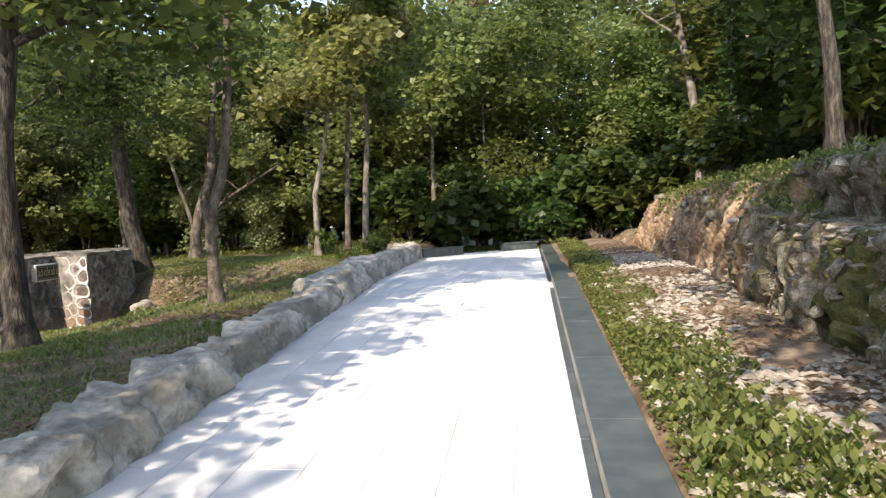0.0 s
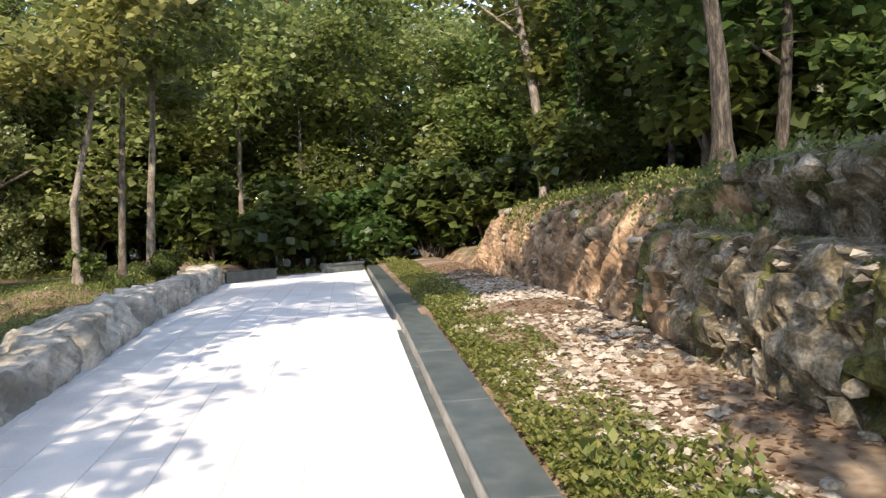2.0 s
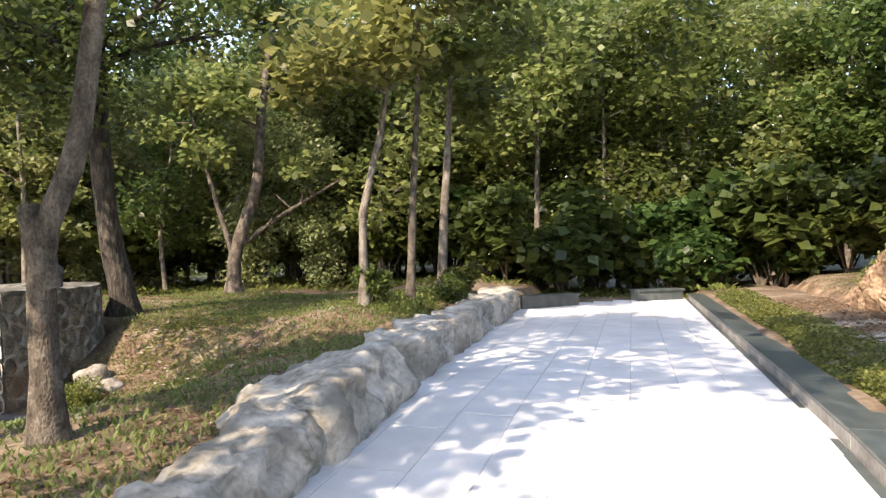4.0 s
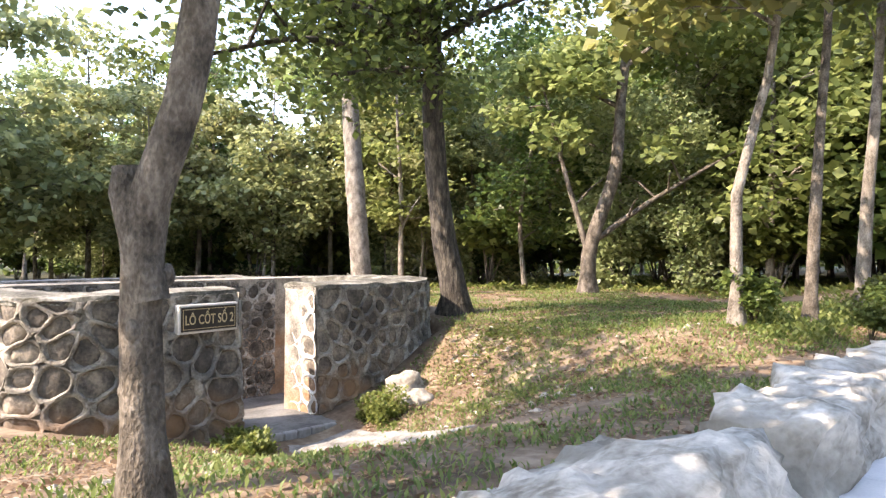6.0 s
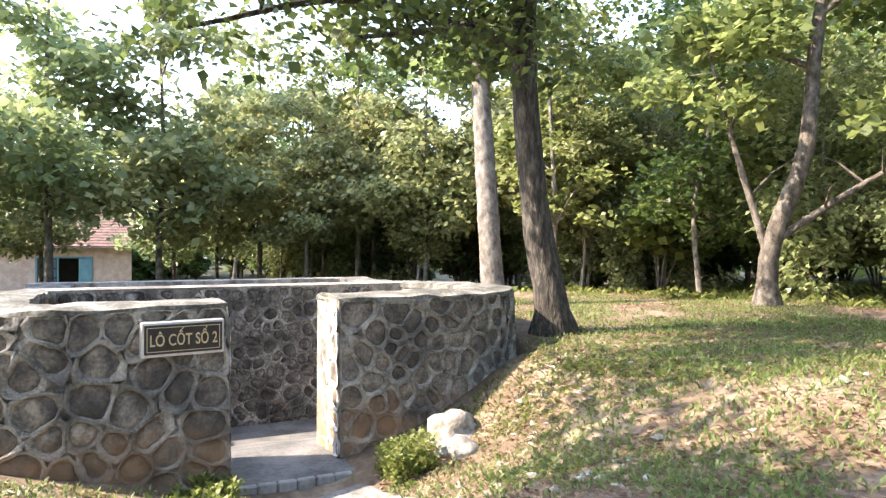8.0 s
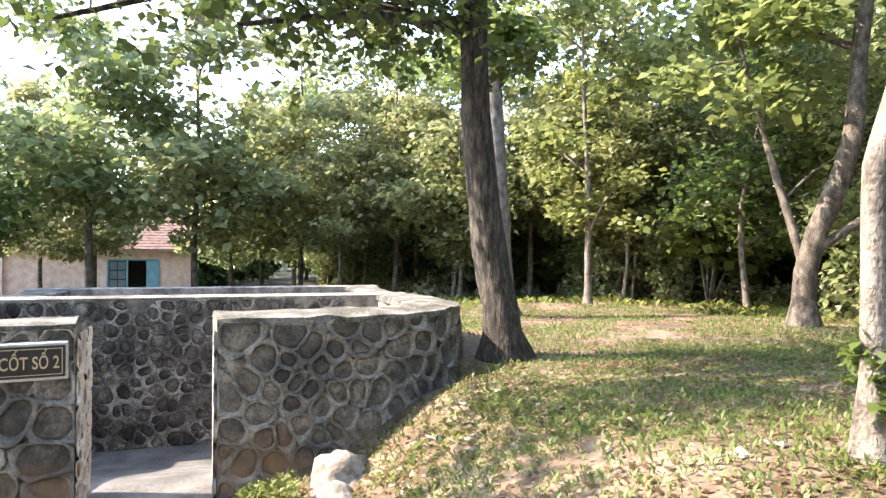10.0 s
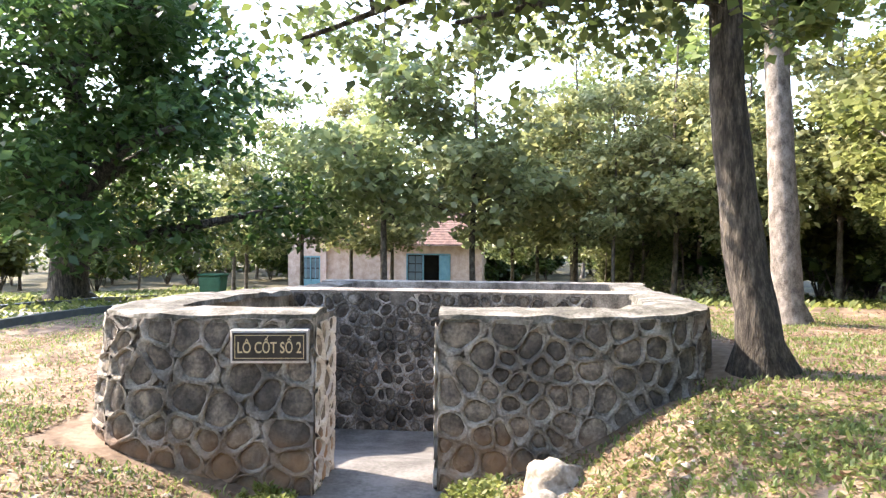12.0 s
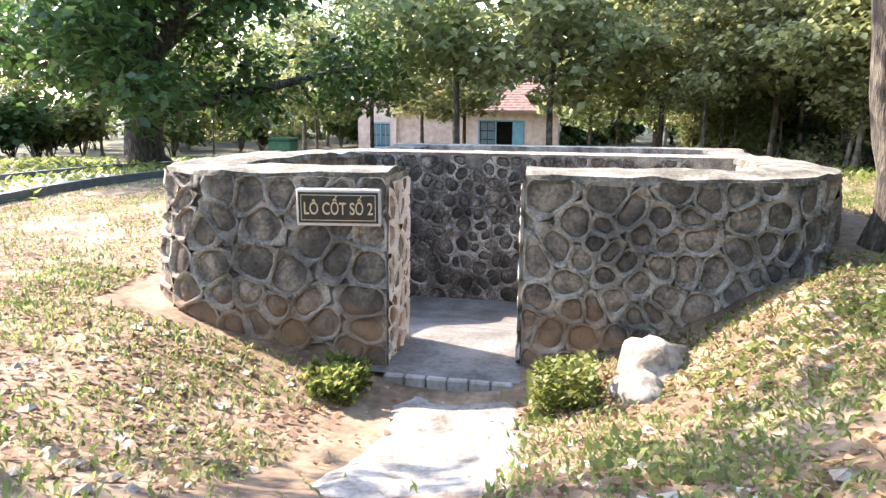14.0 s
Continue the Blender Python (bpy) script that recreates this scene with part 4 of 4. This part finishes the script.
tree(stand(6.3, 11.5), [(0, 0, 0), (-0.05, 0, 1.4), (-0.2, 0.1, 3.5), (-0.2, 0.2, 7.0)], 0.13,
     [(0.5, 10, 2.0, 0.8), (0.65, 190, 1.8, 0.8), (0.8, 100, 2.0, 0.9), (0.97, 280, 1.8, 0.8)], 4500, 0.19, M_BARK_DARK, M_LEAF_DARK, 31, "dark slim tree standing on the bank", 1.0)
tree(stand(11.8, 15.3), [(0, 0, 0), (0, 0, 1.2), (0.1, 0, 2.2), (0.2, 0.1, 4.5), (0.2, 0.1, 7.0)], 0.28,
     [(0.25, 150, 2.8, 1.8), (0.28, 100, 2.2, 2.0), (0.3, 20, 2.4, 1.6), (0.5, 190, 2.6, 1.4), (0.97, 90, 2.0, 0.8)], 5500, 0.2, M_BARK_DARK, M_LEAF_DARK, 32, "dark many-limbed tree above the stone bank", 1.1)
tree(stand(6.4, 17.5), [(0, 0, 0), (0.02, 0, 1.5), (0.05, 0, 3.0), (0.1, 0, 5.0)], 0.11, [(0.97, 90, 0.8, 0.3)], 2600, 0.12, M_BARK_DARK, M_LEAF_DARK, 34, "trunk wrapped in a dense dark green creeper", 0.5,
     extra=[(0.03 + 0.08 * math.sin(k * 2.1), 0.08 * math.cos(k * 1.7), 0.2 + 0.27 * k, 0.36 - 0.006 * k, 1.0) for k in range(17)])
# the broad dark tree by the road
tree(stand(-20.6, 0.2), [(0, 0, 0), (0.1, 0.1, 1.2), (0.1, 0.3, 2.4), (0.2, 0.4, 4.2), (0.2, 0.4, 8.5)], 0.62,
     [(0.28, 110, 6.2, 1.4), (0.3, 20, 4.0, 2.0), (0.32, 290, 4.5, 2.0), (0.4, 70, 4.6, 2.4), (0.45, 150, 4.8, 2.8), (0.5, 330, 4.5, 2.6), (0.6, 100, 4.6, 2.4), (0.7, 20, 4.2, 2.2), (0.8, 60, 3.6, 2.0), (0.85, 140, 3.4, 2.0), (0.9, 300, 3.4, 1.6), (0.97, 90, 2.4, 1.6), (0.97, 200, 2.8, 1.2)],
     24000, 0.32, M_BARK_DARK, M_LEAF_DARK, 33, "broad dark-leaved tree with a thick trunk by the road", 1.5, 0.75, long=3.4, droop=0.5)

# ---- feathery trees before the house, and the wood all round ----
def kind_feather(seed):
    return tree((0, 0, 0), [(0, 0, 0), (0.05, 0.03, 2.0), (-0.05, 0.05, 4.0), (0.05, 0, 7.0)], 0.085,
                [(0.36, 310 - seed * 40, 1.6, 0.4), (0.39, 190, 1.6, 0.4), (0.42, 40 + seed * 31, 1.8, 0.35), (0.46, 160 + seed * 17, 1.9, 0.35), (0.5, 280, 1.9, 0.4), (0.54, 90, 1.9, 0.4), (0.62, 210, 1.8, 0.45), (0.72, 330, 1.6, 0.5), (0.82, 120, 1.4, 0.5), (0.97, 260, 0.9, 0.6)],
                5600, 0.22, M_BARK_GREY, M_LEAF_HAZY, 40 + seed, "slim tree with feathery layers of pale foliage", 0.8, 0.55, "feathery trees by the house", droop=0.5, long=3.0)


def kind_wood(seed, leaf, bark, tall):
    r = random.Random(seed)
    limbs = [(0.3 + 0.68 * i / 9, r.uniform(0, 360), r.uniform(1.3, 2.3), r.uniform(0.2, 1.0)) for i in range(10)]
    return tree((0, 0, 0), [(0, 0, 0), (r.uniform(-0.2, 0.2), r.uniform(-0.2, 0.2), tall * 0.3), (r.uniform(-0.3, 0.3), r.uniform(-0.3, 0.3), tall * 0.65), (r.uniform(-0.4, 0.4), r.uniform(-0.4, 0.4), tall)], 0.11,
                limbs, 4300, 0.235, bark, leaf, seed, "slim woodland tree with a leafy green crown", 1.15, 0.7, "woodland trees", branch=4)


def kind_bush(seed, leaf):
    rnd = random.Random(seed)
    root = empty("bush")
    tv, tf, cl = [], [], []
    for k in range(7):
        a = rnd.uniform(0, 6.28)
        e = Vector((math.cos(a) * rnd.uniform(0.3, 0.9), math.sin(a) * rnd.uniform(0.3, 0.9), rnd.uniform(0.6, 1.9)))
        v, f = tube([(0, 0, -0.1), e * 0.5 + Vector((0, 0, 0.15)), e], [0.03, 0.02, 0.008], 5)
        o = len(tv)
        tv += v
        tf += [tuple(i + o for i in q) for q in f]
        cl.append((*e, rnd.uniform(0.4, 0.75), 0.8))
    mesh_from("stalk", tv, tf, M_BARK_GREY, root)
    leaves("foliage", cl, 1500, 0.24, leaf, root, seed)
    return tagged(root, "leafy green bush in the undergrowth", "bush", "woodland bushes")


FEATHER = [kind_feather(k) for k in range(2)]
spots = [(-29.7, 8.5, 0, 1.0), (-26.5, 5.6, 1, 0.9), (-27.5, 3.0, 0, 0.9), (-28.5, 14.6, 1, 1.0), (-23.5, 16.8, 0, 0.85), (-31, 18.5, 1, 1.05), (-21.5, 20.3, 1, 1.0), (-24.3, 9.2, 0, 1.5), (-24.2, 12.3, 1, 1.4), (-27, 15.9, 0, 1.25), (-24.5, 18.9, 1, 1.2), (-22, 23.0, 0, 1.2), (-30, 21.4, 1, 1.3), (-34, 16.4, 0, 1.3), (-36, 21.5, 1, 1.3), (-19.5, 24.0, 0, 1.1), (-31.5, 0.8, 1, 1.2), (-36, 13.6, 0, 1.15), (-33, 6.0, 1, 1.2), (-27.5, 18.0, 0, 1.0)]
for i, (x, y, k, s) in enumerate(spots):
    m = pose(x, y, ground(x, y), 0, 0, i * 77) @ Matrix.Scale(s, 4)
    if i < 2:
        FEATHER[i].matrix_basis = pose(*stand(*spots[i][:2]))
    else:
        copy_thing(FEATHER[k], m)

WOOD = [kind_wood(51, M_LEAF, M_BARK_GREY, 8.0), kind_wood(52, M_LEAF_DARK, M_BARK_DARK, 9.0), kind_wood(53, M_LEAF_PALE, M_BARK_PALE, 8.5), kind_wood(54, M_LEAF, M_BARK_PALE, 10.0)]
BUSH = [kind_bush(61, M_LEAF), kind_bush(62, M_LEAF_DARK)]


def kind_sapling(seed):
    r = random.Random(seed)
    limbs = [(0.22 + 0.76 * i / 8, r.uniform(0, 360), r.uniform(0.7, 1.3), r.uniform(0.1, 0.7)) for i in range(9)]
    return tree((0, 0, 0), [(0, 0, 0), (0.1, 0.05, 1.2), (-0.05, 0.1, 2.6), (0.05, 0.0, 4.4)], 0.05, limbs, 4200, 0.14, M_BARK_PALE, M_LEAF_HAZY, seed,
                "young sapling with drooping light green leaves", 0.55, 0.8, "saplings at the wood's edge", branch=4, droop=0.6, long=2.8)


SAPLING = [kind_sapling(64), kind_sapling(65)]


def plant_saplings():
    rnd = random.Random(66)
    for i in range(26):
        x, y, s = rnd.uniform(-27, -8), rnd.uniform(23.5, 28), rnd.uniform(0.75, 1.25)
        if i > 17:
            x, y = rnd.uniform(-34, -20), rnd.uniform(17, 23)
        if i < 2:
            SAPLING[i].matrix_basis = pose(x, y, ground(x, y) - 0.03)
        else:
            copy_thing(SAPLING[i % 2], pose(x, y, ground(x, y) - 0.03, 0, 0, rnd.uniform(0, 360)) @ Matrix.Scale(s, 4))


plant_saplings()


def plant_wood():
    rnd = random.Random(77)
    used = []
    todo = []

    def put(n, x0, x1, y0, y1, gap, kinds, s0, s1, ok=lambda x, y: True):
        tries = 0
        while n and tries < 4000:
            tries += 1
            x, y = rnd.uniform(x0, x1), rnd.uniform(y0, y1)
            if not ok(x, y) or any((x - a) ** 2 + (y - b) ** 2 < gap * gap for a, b in used):
                continue
            used.append((x, y))
            todo.append((x, y, rnd.choice(kinds), rnd.uniform(s0, s1)))
            n -= 1
    # beyond the path's end
    put(26, -10, 14, 27, 36, 1.9, WOOD, 0.85, 1.15)
    put(22, -16, 22, 36, 52, 2.6, WOOD, 1.2, 1.7)
    # on the bank side
    put(14, 7, 18, 12, 27, 2.2, WOOD[:2] + WOOD[3:], 0.75, 1.1)
    put(14, 16, 34, 4, 36, 3.0, WOOD, 1.0, 1.5)
    # the wood behind the bunker
    put(24, -26, -5, 24.5, 38, 1.9, WOOD[2:] + WOOD[2:3], 0.75, 1.05)
    put(18, -42, -8, 38, 56, 3.0, WOOD, 1.2, 1.6)
    put(16, -48, -24, 17, 40, 2.4, WOOD[2:] + WOOD[2:3], 0.75, 1.05)
    # past the house and the road
    put(30, -64, -47, -22, 30, 2.4, WOOD, 0.9, 1.25)
    put(14, -48, -26, -22, -3, 2.8, WOOD, 0.6, 0.95)
    # unseen trees added behind the walker to cast the dappled shade
    for x, y, k, s in ((-4.4, 0.0, 0, 0.85), (-3.3, 1.3, 3, 0.62), (-5.7, -4.6, 1, 0.9), (-4.1, -6.0, 3, 0.7), (-1.8, -9.2, 0, 1.0), (6.8, -7.2, 1, 0.8), (0.0, -12.5, 3, 0.9)):
        todo.append((x, y, WOOD[k], s))
    first = set()
    for x, y, k, s in todo:
        m = pose(x, y, ground(x, y) - 0.05, 0, 0, rnd.uniform(0, 360)) @ Matrix.Scale(s, 4)
        if k.name not in first:
            first.add(k.name)
            k.matrix_basis = pose(x, y, ground(x, y) - 0.05)
        else:
            copy_thing(k, m)
    first.clear()
    bushes = []
    for n, x0, x1, y0, y1, s0, s1 in ((26, -12, 14, 26.5, 36, 0.8, 1.7), (18, -28, -6, 25, 36, 0.8, 1.6), (16, 5.5, 14, 10, 27, 0.6, 1.2), (16, 10, 19, 13, 34, 1.0, 1.8), (14, -48, -20, 19, 34, 0.9, 1.6), (34, -60, -44.5, -20, 28, 1.0, 1.7), (22, -44, -22, -20, -5, 0.9, 1.5), (16, -40, -20, 24, 36, 0.9, 1.5)):
        for _ in range(n):
            bushes.append((rnd.uniform(x0, x1), rnd.uniform(y0, y1), rnd.choice(BUSH), rnd.uniform(s0, s1)))
    for _ in range(14):
        bushes.append((rnd.uniform(-6, 7), rnd.uniform(24.5, 27), BUSH[1], rnd.uniform(0.9, 1.5)))
    for x, y, s in ((-2.3, 17.6, 0.24), (-2.5, 18.6, 0.28), (-3.3, 16.3, 0.3), (-2.9, 20.6, 0.3), (-2.2, 16.6, 0.2)):
        bushes.append((x, y, BUSH[0], s))
    for x, y, k, s in bushes:
        m = pose(x, y, ground(x, y), 0, 0, rnd.uniform(0, 360)) @ Matrix.Scale(s, 4)
        if k.name not in first:
            first.add(k.name)
            k.matrix_basis = pose(x, y, ground(x, y))
        else:
            copy_thing(k, m)


plant_wood()
tree(stand(-1.6, 38.5), [(0, 0, 0), (0.1, 0, 4.0), (0.0, 0.2, 9.0), (0.1, 0.1, 14.0)], 0.16,
     [(0.72, 30, 1.4, 0.6), (0.78, 200, 1.5, 0.6), (0.85, 110, 1.4, 0.6), (0.92, 290, 1.3, 0.6), (0.98, 160, 1.0, 0.6)], 2200, 0.22, M_BARK_GREY, M_LEAF_RED, 83, "tall dying tree with rust-brown needles", 0.9)
# Unseen tree, added so that its high crown shades the bank.
tree(stand(-4.4, 3.1), [(0, 0, 0), (0.3, 0.1, 3.5), (1.5, 0.5, 7.0), (3.6, 1.0, 9.3)], 0.10,
     [(0.86, 10, 2.4, 0.4), (0.9, 40, 2.6, 0.3), (0.93, 350, 2.8, 0.2), (0.97, 20, 2.6, 0.0), (0.98, 70, 2.6, 0.0)], 4200, 0.2, M_BARK_GREY, M_LEAF, 86, "tall thin unseen tree over the path, added to shade the bank", 1.0)
# Two unseen trees, added to throw shade on the bank.
for x, y, seed in ((5.9, -3.0, 84), (6.2, 0.0, 85)):
    tree(stand(x, y), [(0, 0, 0), (-0.3, 0.2, 2.2), (-1.2, 0.8, 4.4), (-2.4, 1.6, 6.2)], 0.17,
         [(0.7, 120, 2.6, 0.8), (0.8, 90, 2.8, 0.6), (0.85, 160, 2.4, 0.4), (0.9, 60, 2.8, 0.4), (0.93, 130, 2.6, 0.3), (0.98, 100, 2.2, 0.0)], 5200, 0.2, M_BARK_GREY, M_LEAF, seed, "tall unseen tree over the path, added to shade the bank", 1.0)
# Two more out of view, added to darken the bank with their shade.
for y, seed in ((-0.5, 81), (-3.9, 82)):
    tree(stand(5.6, y), [(0, 0, 0), (-0.2, 0.1, 1.6), (-0.6, 0.4, 3.2), (-1.2, 0.9, 5.0)], 0.16,
         [(0.5, 140, 2.4, 1.0), (0.6, 110, 2.6, 1.0), (0.7, 165, 2.0, 0.8), (0.8, 90, 2.4, 0.6), (0.97, 130, 1.6, 0.6), (0.9, 60, 2.2, 0.5)],
         5200, 0.2, M_BARK_GREY, M_LEAF, seed, "unseen leaning tree on the bank, added to shade it", 0.95)


# ---- what covers the ground ----
def cover(name, areas, count, size, mat, seed, upright, patch, label, wide=3.0, lift=0.0, tall=0.0):
    """Blades or fallen leaves over areas (x0, x1, y0, y1, weight), thicker where noise allows."""
    g = np.random.default_rng(seed)
    w = np.array([a[4] for a in areas], float)
    pos = []
    while len(pos) < count:
        a = areas[g.choice(len(areas), p=w / w.sum())]
        x, y = g.uniform(a[0], a[1]), g.uniform(a[2], a[3])
        if left_edge(y) - 0.55 < x < right_edge(y) + 0.42 and y < 24:
            continue
        if -16.2 < x < (-6.6 if y < 13.4 else -7.1) and 9.3 < y < 16.3 and not (x > -7.9 and y > 15.2):
            continue
        thick = noise.noise(Vector((x * 0.7, y * 0.7, seed))) + 0.5 * noise.noise(Vector((x * 2.3, y * 2.3, seed + 4))) + (0.4 * noise.noise(Vector((x * 6, y * 6, seed))) if tall else 0) - patch
        if thick < g.normal() * 0.12:
            continue
        if -6.7 < x < -2.6 and abs(y - 12.42) < 0.6 and g.random() < 0.93:
            continue
        pos.append((x, y, ground(x, y) + lift + tall * g.random() ** 1.3 * min(1.0, max(0.12, thick * 2.0))))
    pos = np.array(pos)
    n = len(pos)
    a = g.random(n) * 2 * np.pi
    tip = np.stack([np.cos(a), np.sin(a), upright + g.normal(size=n) * 0.3], 1)
    tip /= np.linalg.norm(tip, axis=1)[:, None]
    side = np.cross(tip, [0, 0, 1.0])
    side /= np.linalg.norm(side, axis=1)[:, None] + 1e-9
    up = np.cross(side, tip)
    s = (size * g.uniform(0.5, 1.5, n))[:, None]
    v = np.empty((n, 4, 3))
    v[:, 0], v[:, 2] = pos, pos + tip * s
    v[:, 1] = pos + tip * s * 0.5 + side * s / wide + up * s * 0.15
    v[:, 3] = pos + tip * s * 0.5 - side * s / wide + up * s * 0.15
    me = bpy.data.meshes.new(name)
    me.vertices.add(n * 4), me.loops.add(n * 4), me.polygons.add(n)
    me.vertices.foreach_set("co", v.ravel())
    me.loops.foreach_set("vertex_index", np.arange(n * 4))
    me.polygons.foreach_set("loop_start", np.arange(n) * 4)
    me.update(calc_edges=True)
    me.validate()
    me.materials.append(mat)
    tagged(new(name, me), label, name, kind="stuff")


LEFT_SIDE = (-7.6, -1.2, 6.0, 21.0, 3.4)
FAR_LEFT = (-16.0, -6.5, 16.2, 25.0, 2.2)
NEAR_LEFT = (-6.5, -1.0, 1.0, 8.0, 1.2)
SUNNY = (-14.0, -6.0, 4.2, 9.5, 1.2)
VERGE = (2.35, 3.2, 1.5, 23.0, 2.0)
RIGHT_SIDE = (2.4, 4.2, 1.5, 20.0, 1.2)
LEDGE = (4.3, 8.0, 2.0, 24.0, 1.0)
cover("grass", [LEFT_SIDE, FAR_LEFT, NEAR_LEFT, (-16, -6, 4.2, 9.4, 0.8)], 95000, 0.055, M_GRASS, 71, 1.2, -0.15, "short weedy grass in patches on the soil", 7.5)
cover("weeds", [VERGE, (2.4, 3.3, 2.0, 6.5, 0.5), LEDGE, (-6.4, -2.4, 13.6, 16.0, 0.5), (-8.0, -2.4, 15.0, 20.5, 1.5)], 62000, 0.034, M_GRASS, 72, 0.5, -0.02, "low leafy green weeds along the kerb and bank", 2.6)
cover("tall_weeds", [(2.5, 3.3, 3.2, 6.2, 0.4), (4.5, 6.0, 8.0, 20.0, 1.2), (-6.55, -5.9, 13.15, 13.6, 0.25), (-6.7, -6.1, 11.5, 11.9, 0.25), (-3.4, -2.5, 15.8, 20.5, 0.6)], 12000, 0.06, M_GRASS, 75, 1.3, -0.1, "taller leafy weeds in clumps", 3.4, tall=0.22)
cover("fallen_leaves", [LEFT_SIDE, NEAR_LEFT, RIGHT_SIDE, SUNNY, FAR_LEFT], 72000, 0.042, M_LITTER, 73, 0.12, -0.25, "dry brown leaves scattered on the soil", 2.2, 0.008)


cover("verge_weeds", [(2.36, 3.0, 1.5, 22.0, 1.0), (2.36, 2.7, 5.0, 20.0, 0.5)], 21000, 0.034, M_GRASS, 78, 0.7, -0.16, "leafy light green weeds crowding the granite kerb", 2.4, tall=0.14)


cover("weed_clumps", [(-6.65, -6.1, 13.1, 13.55, 1.5), (-6.8, -6.3, 11.35, 11.85, 1.3), (-6.3, -5.0, 14.2, 15.2, 1.0), (-5.3, -4.4, 13.5, 14.3, 0.5)], 2300, 0.052, M_GRASS, 79, 0.7, 0.05, "knee-high leafy weeds clumped by the bunker's way in", 3.2, tall=0.3)


def rubble(count, seed):
    """Broken stones: small uneven eight-sided pieces lying on the soil."""
    g = np.random.default_rng(seed)
    verts, faces = [], []
    while len(verts) < count * 6:
        if g.random() < 0.93:
            x, y = g.uniform(2.5, 4.35), g.uniform(1.8, 16)
        else:
            x, y = g.uniform(-6.5, -3.6), g.uniform(8.6, 16)
        if noise.noise(Vector((x * 0.9, y * 0.9, 31))) < -0.12 or (x < 0 and abs(y - 12.42) < 0.6):
            continue
        r = 0.012 + 0.05 * g.random() ** 2.5
        a, z = g.random() * 6.28, ground(x, y)
        b = len(verts)
        for k in range(4):
            q = r * g.uniform(0.7, 1.4)
            verts.append((x + q * math.cos(a + k * 1.57), y + q * math.sin(a + k * 1.57), z + r * g.uniform(0.0, 0.35)))
        verts += [(x + r * g.normal() * 0.25, y + r * g.normal() * 0.25, z + r * g.uniform(0.45, 0.9)), (x, y, z - r * 0.5)]
        for k in range(4):
            faces += [(b + k, b + (k + 1) % 4, b + 4), (b + (k + 1) % 4, b + k, b + 5)]
    M_chip = material("stone_chip", [(0.20, 0.17, 0.13), (0.34, 0.30, 0.25), (0.50, 0.46, 0.40)], 9, 0.9, 0.5, 60)
    tagged(mesh_from("rubble", verts, faces, M_chip), "broken pale stones scattered on the bare soil", "rubble", kind="stuff")


rubble(6500, 76)
cover("far_grass", [(-40, -9, -6, 4, 1.0), (-40, -16, 4, 24, 1.0), (-20, 3, 23, 34, 0.6)], 30000, 0.2, M_GRASS, 74, 0.8, -0.3, "thin grass under the distant trees", 5.0)


def far_woods():
    rnd = random.Random(88)
    clumps = []
    for k in range(560):
        a, d = radians(rnd.uniform(20, 262)), rnd.uniform(58, 80)
        x, y = d * math.cos(a) - 2, d * math.sin(a) + 10
        tall = 5.0 if radians(150) < a < radians(215) else 12.0
        clumps.append((x, y, ground(x, y) + (rnd.uniform(0.4, 1.6) if k % 2 else rnd.uniform(0.3, 1.0) ** 1.5 * tall), rnd.uniform(1.6, 3.0), 0.8))
    tagged(leaves("far_woods", clumps, 30000, 0.9, M_LEAF, None, 89), "distant green woods closing the view", "woods", kind="stuff")


far_woods()


# ---- paving slabs ----
def lay_paving():
    rnd = random.Random(5)
    shared = {}
    x0, wide, long, gap = 0.0, 0.40, 0.80, 0.004
    for col in range(9):
        y = -2.4 - (0.4 if col % 2 else 0.0)
        while y < 20.9 + 0.35 * (8 - col) - 0.8:
            x1 = -col * wide
            mid = y + long / 2
            if right_edge(mid) + x1 - wide < left_edge(mid) - 0.45:
                y += long
                continue
            key = col % 3
            if key not in shared:
                bm = bmesh.new()
                box(bm, -wide + gap, -long / 2 + gap, -0.03, -gap, long / 2 - gap, 0.0, 0.003)
                me = bpy.data.meshes.new("tile")
                bm.to_mesh(me)
                bm.free()
                me.materials.append(M_TILE)
                shared[key] = me
            slope = math.degrees(math.atan2(path_z(mid + 0.4) - path_z(mid - 0.4), 0.8))
            ob = new("tile", shared[key])
            ob.parent = PAVING
            ob.matrix_basis = pose(right_edge(mid) + x1, mid, path_z(mid) + rnd.uniform(-0.0007, 0.0007), slope, 0, 0.77)
            y += long


lay_paving()
